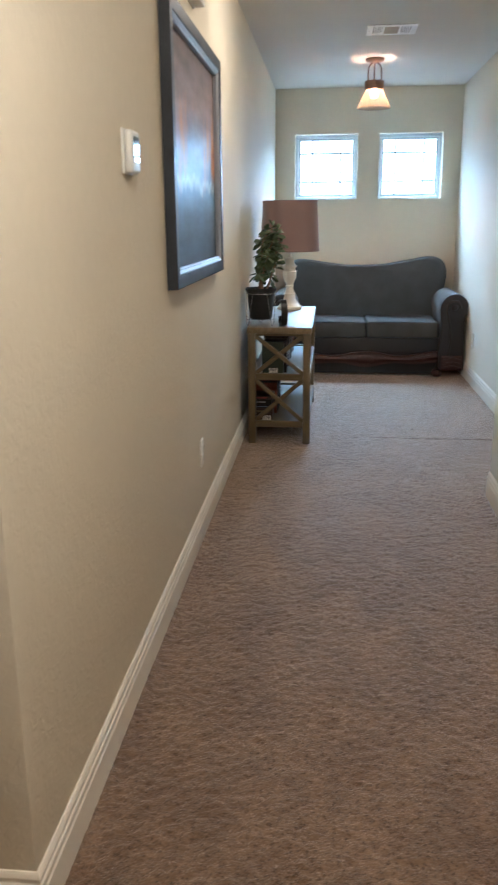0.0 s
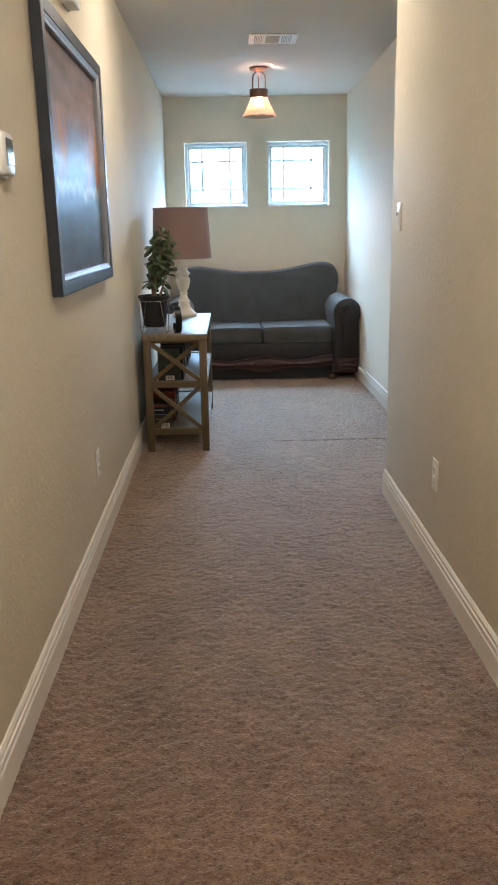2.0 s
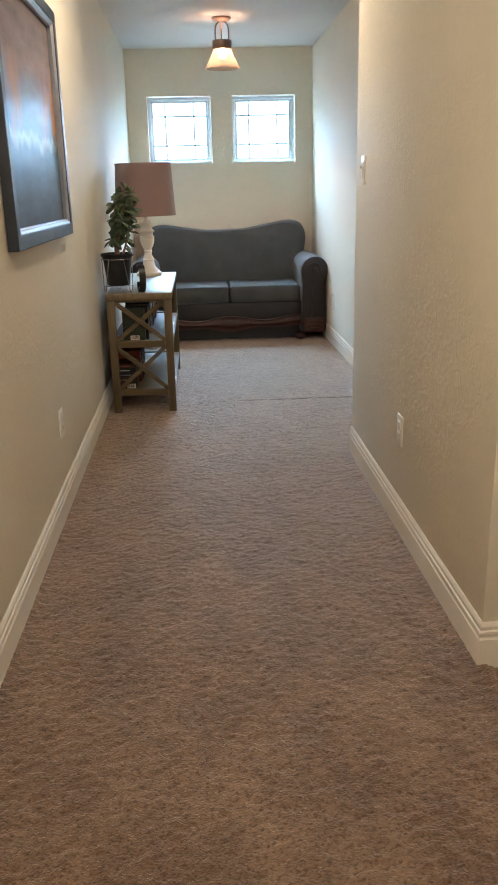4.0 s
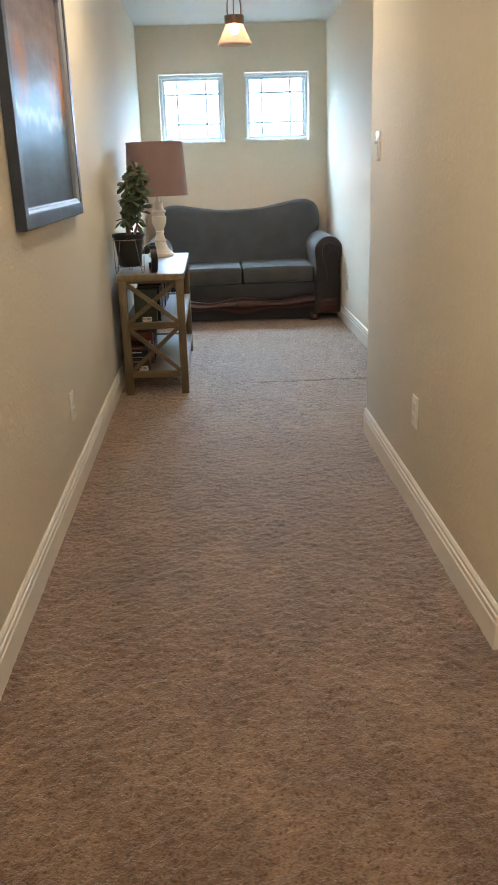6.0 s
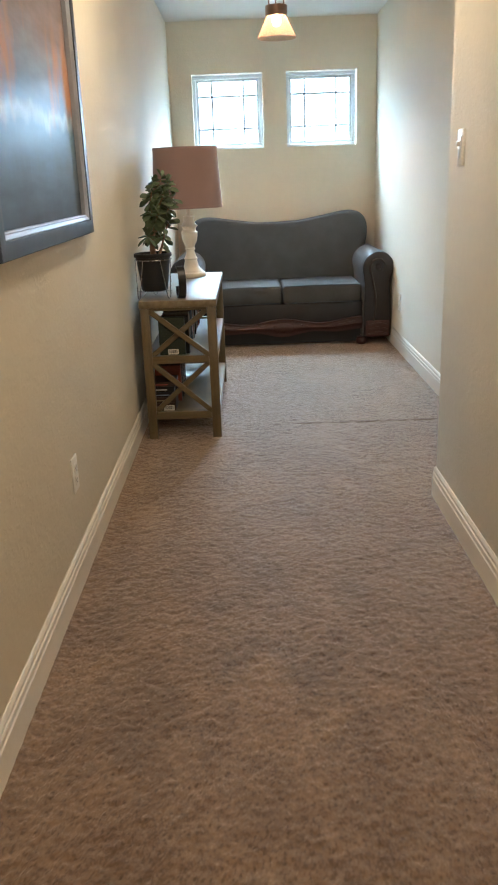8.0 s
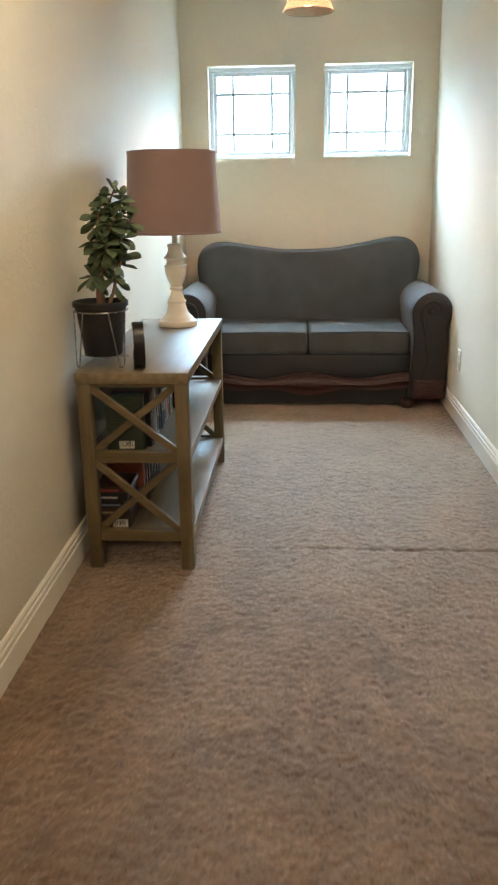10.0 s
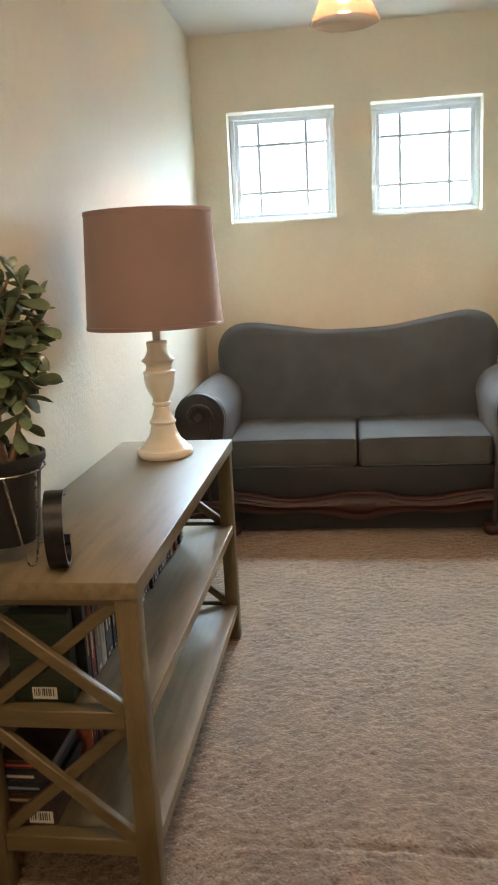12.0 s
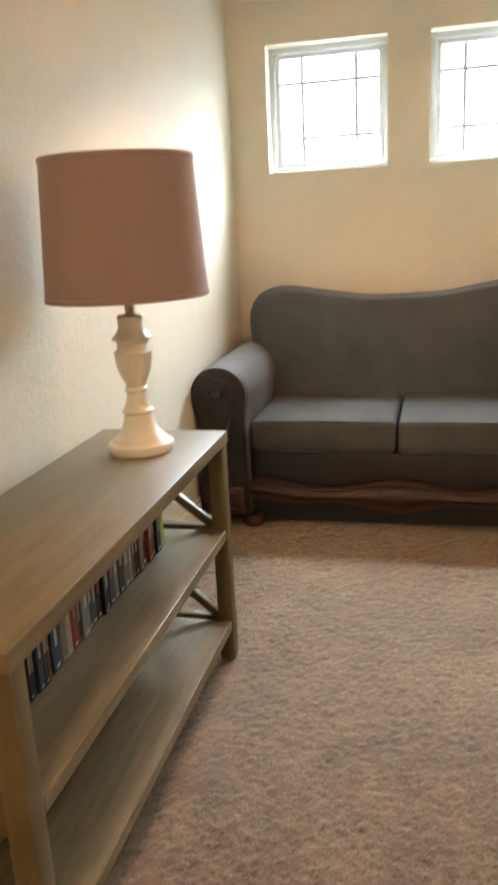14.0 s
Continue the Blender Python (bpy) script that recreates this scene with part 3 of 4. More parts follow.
al = thing("alarm_sounder", (HALL, 2.70, 2.09), "grey-white alarm sounder box on the wall", "alarm", rz=180)
part("back_plate", box(0, 0.012, -0.085, 0.085, -0.085, 0.085, 0.004, 2), M_WHITE, al)
bm = box(0.012, 0.058, -0.070, 0.070, -0.070, 0.070, 0.010, 3)
part("cover", bm, M_WHITE, al)

# supply register in the ceiling, three bays
vent = thing("ceiling_vent", (0.872, 5.46, CEIL), "white enamelled ceiling air register with three bays", "vent")
VW, VD = 0.152, 0.122
# flat plate coloured dark for the unlit duct behind the slats
part("backing", box(-VW + 0.01, VW - 0.01, -VD + 0.01, VD - 0.01, -0.0035, -0.0005), M_DUCT, vent)
bm = None
for a in ((-VW, VW, -VD, -VD + 0.022), (-VW, VW, VD - 0.022, VD), (-VW, -0.115, -VD + 0.022, VD - 0.022), (0.114, VW, -VD + 0.022, VD - 0.022),
          (-0.061, -0.046, -VD + 0.022, VD - 0.022), (0.042, 0.057, -VD + 0.022, VD - 0.022)):
    bm = box(a[0], a[1], a[2], a[3], -0.012, -0.004, 0.002, 1, bm)
part("frame", bm, M_GRILLE, vent)
part("damper", box(-0.046, 0.042, -VD + 0.022, VD - 0.022, -0.0085, -0.004), M_FILTER, vent, "plain closed middle bay")
for x0 in (-0.115, 0.057):
    for k in range(5):
        x = x0 + 0.0085 + k * 0.010
        part("slat", box(x - 0.0026, x + 0.0026, -VD + 0.022, VD - 0.022, -0.010, -0.005), M_GRILLE, vent)
for x in (-VW + 0.014, VW - 0.014):
    part("screw", lathe([(0, -0.0118), (0.0045, -0.0120), (0.004, -0.0135), (0, -0.014)], 12, at=(x, 0, 0)), M_BRASS, vent)

# return air grille in the ceiling beside the bowl light
rg = thing("return_air_grille", (1.135, 4.215, CEIL), "square white-framed return air grille in the ceiling", "air grille")
RW, RD = 0.308, 0.300
part("filter", box(-RW + 0.01, RW - 0.01, -RD + 0.01, RD - 0.01, -0.005, -0.0005), M_SCREEN_MESH, rg, "pale filter behind the grille")
bm = None
for a in ((-RW, RW, -RD, -RD + 0.028), (-RW, RW, RD - 0.014, RD), (-RW, -RW + 0.028, -RD + 0.028, RD - 0.014), (RW - 0.028, RW, -RD + 0.028, RD - 0.014)):
    bm = box(a[0], a[1], a[2], a[3], -0.016, -0.0055, 0.002, 1, bm)
part("frame", bm, M_GRILLE, rg)
for k in range(3):
    x = -RW + 0.014 + (k + 1) * (2 * RW - 0.028) / 4
    part("bar", box(x - 0.009, x + 0.009, -RD + 0.028, RD - 0.014, -0.013, -0.0055, 0.002, 1), M_GRILLE, rg)

# bowl light on the hall ceiling, and an unseen one added over the landing



def bowl_light(x, y, glow):
    bowl = thing("ceiling_light", (x, y, CEIL), "lit frosted glass bowl ceiling light", "ceiling light", "bowl lights")
    part("pan", lathe([(0, -0.0005), (0.15, -0.0005), (0.155, -0.008), (0.155, -0.022), (0.147, -0.028), (0, -0.028)]), M_BRASS, bowl)
    prof = [(0.165 * math.cos(a), -0.030 - 0.105 * math.sin(a)) for a in [math.pi / 2 * k / 10 for k in range(11)]]
    part("bowl", lathe([(0, -0.029), *prof[:-1], (0, -0.135)]), glow, bowl, "glowing frosted glass bowl")
    part("finial", lathe([(0, -0.134), (0.012, -0.136), (0.014, -0.141), (0.008, -0.146), (0.010, -0.151), (0.005, -0.158), (0, -0.160)], 16), M_BRASS, bowl)

bowl_light(0.647, 3.82, M_BOWL)
# unseen fixture, added to brighten the near walls and carpet
bowl_light(0.66, 0.55, M_BOWL_LANDING_FILL)

# pendant with a conical glass shade in the alcove
pen = thing("pendant_light", (0.82, 6.405, CEIL), "bronze semi-flush pendant with lit amber glass cone", "pendant light")
part("canopy", lathe([(0, -0.0005), (0.068, -0.0005), (0.070, -0.010), (0.060, -0.020), (0.025, -0.030), (0, -0.031)]), M_COPPER, pen)
for k in range(3):
    a = math.radians(90 + 120 * k)
    pts = spline([(0.018 * math.cos(a), 0.018 * math.sin(a), -0.026), (0.048 * math.cos(a), 0.048 * math.sin(a), -0.055),
                  (0.056 * math.cos(a), 0.056 * math.sin(a), -0.100), (0.054 * math.cos(a), 0.054 * math.sin(a), -0.156)], 14)
    part("rod", tube(pts, 0.005, 8), M_COPPER, pen)
part("holder", ring_solid([(0.063, -0.151), (0.070, -0.152), (0.071, -0.156), (0.071, -0.206), (0.066, -0.212), (0.061, -0.212), (0.061, -0.156)]), M_COPPER, pen)
part("shade", ring_solid([(0.0605, -0.206), (0.064, -0.216), (0.124, -0.334), (0.127, -0.338), (0.123, -0.340), (0.119, -0.334), (0.060, -0.217), (0.057, -0.207)]),
     M_AMBER, pen, "amber frosted glass cone")
part("socket", lathe([(0, -0.150), (0.016, -0.150), (0.018, -0.154), (0.018, -0.186), (0.014, -0.190), (0, -0.190)], 20), M_COPPER, pen)
part("cross_bar", box(-0.064, 0.064, -0.005, 0.005, -0.158, -0.154, 0.001, 1), M_COPPER, pen)
# unseen ring added to cut the bulb's glow on the ceiling
part("glow_baffle", ring_solid([(0.017, -0.160), (0.046, -0.160), (0.048, -0.163), (0.046, -0.166), (0.017, -0.166)]), M_COPPER, pen)
part("bulb", lathe([(0, -0.190), (0.013, -0.1905), (0.016, -0.204), (0.026, -0.226), (0.029, -0.244), (0.022, -0.266), (0, -0.274)], 20), M_BULB, pen, "glowing bulb")

# ---- framed picture ----
PY0, PY1, PZ0, PZ1 = 2.518, 3.642, 1.083, 1.953
pic = thing("framed_picture", (0.0, (PY0 + PY1) / 2, PZ0), "large misty landscape print in a dark frame", "picture")
pw, ph = (PY1 - PY0) / 2, PZ1 - PZ0


def mitred_rail(a, b, inner_dir, prof):
    """A straight frame rail from a to b with mitred ends; prof is (depth from wall, distance from outer edge)."""
    bm = bmesh.new()
    a, b, n = Vector(a), Vector(b), Vector(inner_dir)
    d = (b - a).normalized()
    ra = [bm.verts.new(a + n * u + d * u + Vector((x, 0, 0))) for x, u in prof]
    rb = [bm.verts.new(b + n * u - d * u + Vector((x, 0, 0))) for x, u in prof]
    k = len(prof)
    for i in range(k):
        j = (i + 1) % k
        bm.faces.new((ra[i], ra[j], rb[j], rb[i]))
    bm.faces.new(ra)
    bm.faces.new(rb)
    return bm


FRAME_PROF = ((0.003, 0.0), (0.035, 0.0), (0.037, 0.002), (0.0372, 0.030), (0.0368, 0.043), (0.0345, 0.045), (0.003, 0.045))
LIP_PROF = ((0.011, 0.0455), (0.0335, 0.0455), (0.0340, 0.0475), (0.0270, 0.0565), (0.0275, 0.0590), (0.0245, 0.0630), (0.011, 0.0630))
corners = [(0, -pw, 0), (0, pw, 0), (0, pw, ph), (0, -pw, ph)]
for k, n in enumerate(((0, 0, 1), (0, -1, 0), (0, 0, -1), (0, 1, 0))):
    part("frame_rail", mitred_rail(corners[k], corners[(k + 1) % 4], n, FRAME_PROF), M_FRAME, pic, smooth=0)
    part("inner_lip", mitred_rail(corners[k], corners[(k + 1) % 4], n, LIP_PROF), M_SILVER, pic, "silver inner lip", smooth=30)
part("artwork", box(0.004, 0.010, -pw + 0.05, pw - 0.05, 0.05, ph - 0.05), M_ART, pic, "misty blue and mauve painted scene")

# ---- console table ----
TX0, TX1, TY0, TY1, TZ = 0.044, 0.420, 4.568, 5.778, 0.700
tab = thing("console_table", ((TX0 + TX1) / 2, (TY0 + TY1) / 2, 0), "weathered grey-brown console table with crossed ends and shelves", "console table")
hw, hl = (TX1 - TX0) / 2, (TY1 - TY0) / 2
part("tabletop", box(-hw, hw, -hl, hl, TZ - 0.036, TZ, 0.003, 2), M_TABLE, tab)
LEG = 0.044
for sx in (-1, 1):
    for sy in (-1, 1):
        x, y = sx * (hw - 0.004 - LEG / 2), sy * (hl - 0.004 - LEG / 2)
        part("leg", box(x - LEG / 2, x + LEG / 2, y - LEG / 2, y + LEG / 2, 0, TZ - 0.0365, 0.003, 2), M_TABLE_Z_SHADED, tab)
SHELF = (0.132, 0.418)
for z in SHELF:
    part("shelf", box(-hw + 0.006, hw - 0.006, -hl + 0.0525, hl - 0.0525, z - 0.030, z, 0.002, 1), M_TABLE, tab)
for sy in (-1, 1):
    yc = sy * (hl - 0.004 - LEG / 2)
    xi = hw - 0.004 - LEG - 0.0005
    for z in SHELF:
        part("end_rail", box(-xi, xi, yc - 0.017, yc + 0.017, z - 0.029, z + 0.009, 0.002, 1), M_TABLE_X_SHADED, tab)
    part("end_rail", box(-xi, xi, yc - 0.017, yc + 0.017, TZ - 0.0500, TZ - 0.0370, 0.002, 1), M_TABLE_X_SHADED, tab)
    for lo, hi in ((SHELF[0] + 0.0095, SHELF[1] - 0.0295), (SHELF[1] + 0.0095, TZ - 0.0505)):
        for s in (-1, 1):
            ang = math.atan2(hi - lo, 2 * xi)
            ln = math.hypot(hi - lo, 2 * xi)
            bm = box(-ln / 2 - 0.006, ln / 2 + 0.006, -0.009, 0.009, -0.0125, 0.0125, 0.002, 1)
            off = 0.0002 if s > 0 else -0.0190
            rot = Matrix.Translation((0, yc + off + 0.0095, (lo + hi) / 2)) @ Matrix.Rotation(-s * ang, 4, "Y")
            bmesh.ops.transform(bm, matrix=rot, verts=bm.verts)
            part("cross_brace", bm, M_TABLE_X_SHADED, tab)

# ---- table lamp ----
LMP = (0.241, 5.575, TZ)
lamp = thing("table_lamp", LMP, "cream turned table lamp with a mauve-brown drum shade", "lamp")
part("base", lathe([(r_, z_ - 0.014 * min(1.0, z_ / 0.15)) for r_, z_ in [(0, 0.0005), (0.083, 0.0005), (0.0855, 0.004), (0.0855, 0.020), (0.083, 0.026), (0.074, 0.030), (0.070, 0.038), (0.064, 0.045), (0.054, 0.055),
                    (0.045, 0.070), (0.040, 0.088), (0.037, 0.104), (0.036, 0.110), (0.0405, 0.114), (0.0405, 0.120), (0.036, 0.124), (0.031, 0.136), (0.0255, 0.155),
                    (0.0235, 0.168), (0.029, 0.172), (0.029, 0.180), (0.0245, 0.184), (0.028, 0.196), (0.038, 0.214), (0.045, 0.236), (0.0475, 0.258),
                    (0.0475, 0.268), (0.049, 0.270), (0.049, 0.275), (0.041, 0.279), (0.038, 0.290), (0.041, 0.300), (0.050, 0.306), (0.050, 0.311),
                    (0.043, 0.316), (0.036, 0.326), (0.031, 0.338), (0.032, 0.350), (0.033, 0.362), (0.030, 0.366), (0, 0.367)]], 48), M_CREAM, lamp, "cream glazed turned column")
part("stem", lathe([(0, 0.3525), (0.012, 0.3535), (0.012, 0.430), (0.009, 0.434), (0.009, 0.50), (0, 0.501)], 20), M_CREAM, lamp)
SH0, SH1, R0, R1 = 0.396, 0.727, 0.202, 0.184
part("shade", ring_solid([(R0 - 0.003, SH0), (R0 + 0.0012, SH0 - 0.001), (R0 + 0.0018, SH0 + 0.010), (R0, SH0 + 0.0115), (R1, SH1 - 0.0115), (R1 + 0.0018, SH1 - 0.010),
                     (R1 + 0.0012, SH1 + 0.001), (R1 - 0.003, SH1), (R1 - 0.004, SH1 - 0.012), (R0 - 0.004, SH0 + 0.012)], 72),
     M_SHADE, lamp, "mauve-brown linen drum shade")
for k in range(3):
    a = math.radians(30 + 120 * k)
    part("spider_arm", tube([(0.006 * math.cos(a), 0.006 * math.sin(a), 0.498), (0.05 * math.cos(a), 0.05 * math.sin(a), 0.52),
                             ((R1 - 0.002) * math.cos(a), (R1 - 0.002) * math.sin(a), SH1 - 0.018)], 0.002, 6), M_BRASS, lamp)

# ---- jade plant in a pot on a wire stand ----
PL = (0.115, 4.708, TZ)
stand = thing("plant_stand", PL, "low steel wire hairpin plant stand", "plant stand")
ring = [(0.089 * math.cos(2 * math.pi * k / 40), 0.089 * math.sin(2 * math.pi * k / 40), 0.186) for k in range(41)]
part("top_ring", tube(ring, 0.0022, 8), M_WIRE, stand)
for a0 in (-39, -141, 96):
    a = math.radians(a0)
    pts = []
    for s, top in ((-1, True), (1, False)):
        b = a + s * 0.40
        pts.append((0.0895 * math.cos(b), 0.0895 * math.sin(b), 0.186))
    foot = (0.095 * math.cos(a), 0.095 * math.sin(a))
    u = (-math.sin(a), math.cos(a))
    path = [pts[0], (foot[0] - 0.011 * u[0], foot[1] - 0.011 * u[1], 0.016), (foot[0] - 0.007 * u[0], foot[1] - 0.007 * u[1], 0.005),
            (foot[0], foot[1], 0.0024), (foot[0] + 0.007 * u[0], foot[1] + 0.007 * u[1], 0.005), (foot[0] + 0.011 * u[0], foot[1] + 0.011 * u[1], 0.016), pts[1]]
    part("hairpin_leg", tube(path, 0.0022, 8), M_WIRE, stand)
for k in range(2):
    part("cross_wire", tube([(-0.085 if k == 0 else 0, 0 if k == 0 else -0.085, 0.030 + 0.0045 * k), (0.085 if k == 0 else 0, 0 if k == 0 else 0.085, 0.030 + 0.0045 * k)], 0.002, 6), M_WIRE, stand)

plant = thing("potted_jade_plant", (PL[0], PL[1], TZ + 0.0375), "leafy green jade plant in a black plastic pot", "potted plant")
part("pot", lathe([(0, 0), (0.062, 0), (0.0645, 0.003), (0.083, 0.160), (0.090, 0.161), (0.0925, 0.164), (0.0925, 0.178), (0.090, 0.180), (0.087, 0.180), (0.084, 0.150), (0, 0.150)], 48),
     M_POT, plant, "black tapered plastic pot")
soil = lathe([(0.0835, 0.151), (0.06, 0.158), (0.03, 0.163), (0, 0.165)], 32)
part("soil", soil, M_SOIL, plant)

rng = random.Random(11)


def jade_leaf(length=0.056, width=0.0255, thick=0.0055):
    """A plump spoon-shaped leaf along +x, slightly cupped."""
    bm = bmesh.new()
    n, seg = 7, 8
    rings = []
    for i in range(n + 1):
        t = i / n
        w = width / 2 * (math.sin(math.pi * t ** 1.7) ** 0.62 if 0 < t < 1 else 0.0) + 0.0014 * (1 - t)
        th_ = thick / 2 * (math.sin(math.pi * t) ** 0.6 if 0 < t < 1 else 0) + 0.0008 * (1 - t)
        z = -0.006 * t * t
        rings.append([bm.verts.new((length * t, w * math.cos(2 * math.pi * k / seg), z + th_ * math.sin(2 * math.pi * k / seg) + 0.0035 * (w * math.cos(2 * math.pi * k / seg) / (width / 2)) ** 2))
                      for k in range(seg)])
    for a, c in zip(rings, rings[1:]):
        for k in range(seg):
            j = (k + 1) % seg
            bm.faces.new((a[k], a[j], c[j], c[k]))
    bmesh.ops.remove_doubles(bm, verts=bm.verts, dist=1e-5)
    return bm


leaf0 = part("leaf", jade_leaf(), M_LEAF, plant, smooth=60)
LEAF_MESH = leaf0.data
first_leaf = [leaf0]


def add_leaf(at, direction, size):
    ob = first_leaf.pop() if first_leaf else new("leaf", LEAF_MESH)
    ob.parent = plant
    q = Vector(direction).to_track_quat("X", "Z").to_matrix().to_4x4()
    ob.matrix_local = Matrix.Translation(at) @ q @ Matrix.Rotation(rng.uniform(-0.9, 0.9), 4, "X") @ Matrix.Scale(size, 4)


def branch(points, r0, r1, leaves, spread=1.0):
    pts = spline(points, 12)
    part("branch", tube(pts, 0, 8, radii=[r0 + (r1 - r0) * i / 12 for i in range(13)]), M_BARK, plant)
    for k in range(leaves):
        u = 0.30 + 0.70 * (k + rng.random()) / leaves
        i = min(int(u * 12), 11)
        p = pts[i].lerp(pts[i + 1], u * 12 - i)
        d = (pts[i + 1] - pts[i]).normalized()
        a = k * 2.4 + rng.uniform(-0.5, 0.5)
        side = Vector((math.cos(a), math.sin(a), rng.uniform(-0.5, 0.25)))
        droop = -1.35 + 1.9 * (u - 0.3)
        add_leaf(p, side * spread + d * 0.35 + Vector((0, 0, droop)), rng.uniform(0.75, 1.3))
    for k in range(3):
        a = rng.uniform(0, 6.28)
        add_leaf(pts[-1], Vector((0.5 * math.cos(a), 0.5 * math.sin(a), 1.0)), rng.uniform(0.6, 0.95))


Z0 = 0.158
part("trunk", tube(spline([(0.005, 0.0, Z0), (0.0, 0.004, Z0 + 0.05), (0.006, -0.002, Z0 + 0.11), (0.004, 0.0, Z0 + 0.19)], 12), 0, 12,
                   radii=[0.0165 - 0.0007 * i for i in range(13)]), M_BARK, plant, "thick brown stem")
for top, mid, start, nl in (
        ((0.040, -0.005, 0.530), (0.014, -0.004, 0.45), (0.004, 0.0, 0.33), 20), ((0.085, -0.030, 0.505), (0.045, -0.015, 0.42), (0.004, 0.0, 0.33), 18),
        ((-0.015, 0.030, 0.500), (-0.008, 0.018, 0.42), (0.003, 0.0, 0.32), 16), ((-0.035, -0.020, 0.470), (-0.025, -0.012, 0.40), (0.004, 0.0, 0.30), 16),
        ((0.075, 0.050, 0.470), (0.040, 0.028, 0.40), (0.005, 0.0, 0.31), 16), ((0.050, -0.060, 0.450), (0.028, -0.034, 0.38), (0.005, -0.001, 0.30), 16),
        ((0.110, 0.010, 0.440), (0.060, 0.004, 0.38), (0.005, 0.0, 0.29), 16), ((-0.030, 0.055, 0.430), (-0.014, 0.030, 0.36), (0.004, 0.0, 0.28), 14),
        ((-0.040, -0.045, 0.380), (-0.024, -0.026, 0.34), (0.004, 0.0, 0.27), 14), ((0.080, -0.045, 0.385), (0.045, -0.025, 0.34), (0.005, 0.0, 0.26), 14),
        ((0.010, -0.070, 0.365), (0.008, -0.040, 0.33), (0.004, -0.001, 0.26), 14), ((-0.035, 0.010, 0.330), (-0.022, 0.006, 0.30), (0.003, 0.0, 0.25), 8),
        ((0.035, 0.060, 0.330), (0.022, 0.034, 0.30), (0.004, 0.0, 0.25), 12),
        ((-0.085, -0.030, 0.262), (-0.060, -0.020, 0.255), (0.002, 0.0, 0.215), 10)):
    branch([start, (mid[0] * 0.68 + 0.024, mid[1] * 0.85, mid[2]), (top[0] * 0.68 + 0.043, top[1], top[2])], 0.0058, 0.0028, nl)
branch([(0.030, -0.010, Z0), (0.050, -0.015, 0.21), (0.072, -0.020, 0.28), (0.100, -0.030, 0.335)], 0.0068, 0.0035, 12)

# ---- iron scroll ornament ----
orn = thing("iron_scroll_ornament", (0.247, 4.650, TZ), "black iron open scroll ornament standing on the table", "ornament", rz=14)
RR, WID = 0.073, 0.0180
arc = []
for k in range(41):
    a = math.radians(-58 - 244 * k / 40)
    arc.append((RR * 0.82 * math.cos(a), RR * math.sin(a)))
lo = [(0.036, -0.046), (0.028, -0.036), (0.032, -0.026), (0.043, -0.029)]
path2 = [*reversed(lo), *arc]
bm = bmesh.new()
rows = []
for i, (u, z) in enumerate(path2):
    p, q = Vector(path2[max(i - 1, 0)]), Vector(path2[min(i + 1, len(path2) - 1)])
    d = (q - p).normalized()
    n = Vector((-d.y, d.x)) * 0.0042
    rows.append([bm.verts.new((sx * WID, u + s * n.x, z + RR + 0.0045 + s * n.y)) for sx, s in ((-1, -1), (1, -1), (1, 1), (-1, 1))])
for a, c in zip(rows, rows[1:]):
    for k in range(4):
        bm.faces.new((a[k], a[(k + 1) % 4], c[(k + 1) % 4], c[k]))
bm.faces.new(rows[0])
bm.faces.new(rows[-1])
part("band", bm, M_IRON, orn, smooth=50)
part("curl", lathe([(0, -0.016), (0.008, -0.013), (0.010, 0), (0.008, 0.013), (0, 0.016)], 14, at=(0, 0.036, 0.042)), M_IRON, orn)

# ---- cases, box and books on the shelves ----
COLORS = ((0.30, 0.035, 0.025), (0.018, 0.018, 0.024), (0.045, 0.055, 0.085), (0.02, 0.02, 0.02), (0.34, 0.10, 0.06), (0.03, 0.07, 0.13), (0.05, 0.05, 0.055),
          (0.40, 0.36, 0.30), (0.30, 0.035, 0.025), (0.05, 0.075, 0.06), (0.20, 0.20, 0.18), (0.03, 0.03, 0.03), (0.06, 0.075, 0.05), (0.22, 0.22, 0.20),
          (0.02, 0.02, 0.025), (0.025, 0.025, 0.028), (0.07, 0.05, 0.08), (0.20, 0.17, 0.14), (0.16, 0.14, 0.13), (0.33, 0.05, 0.035), (0.12, 0.04, 0.03), (0.35, 0.42, 0.10))
M_COVERS = [mat("printed_sleeve", tuple(0.8 * v for v in c), rough=0.5, var=0.2, scale=18, fine=90, spec=0.25) for c in COLORS]
M_PRINT = [mat("spine_print", c, rough=0.5, var=0.05) for c in ((0.44, 0.42, 0.39), (0.40, 0.06, 0.04), (0.24, 0.19, 0.10), (0.16, 0.20, 0.25))]
NAMES = ("red", "black", "slate blue", "black", "orange", "blue", "charcoal", "cream", "red", "grey-green", "pale grey", "black", "dark green", "grey", "black",
         "black", "plum", "taupe", "brown-grey", "red", "maroon", "lime green")


def slim_case(loc, h, d, t, ci, group, lean=0.0):
    """An upright slim case, its spine towards +x, with printed bars on the spine."""
    c = thing("slim_case", loc, NAMES[ci] + " slim film case standing on the shelf", "film case", group)
    c.rotation_euler = (radians(lean), 0, 0)
    part("sleeve", box(-d, 0, -t / 2, t / 2, 0, h, 0.0016, 1), M_COVERS[ci], c)
    m = M_PRINT[rng.choice((0, 0, 0, 1, 2, 3))]
    z0 = h * rng.uniform(0.25, 0.4)
    bm = box(0.0002, 0.0007, -t * 0.13, t * 0.13, z0, z0 + h * rng.uniform(0.20, 0.42))
    part("title_bar", bm, m, c)
    part("mark", box(0.0002, 0.0007, -t * 0.2, t * 0.2, h * 0.04, h * 0.04 + t * 0.25), M_PRINT[0], c)


y = 4.668
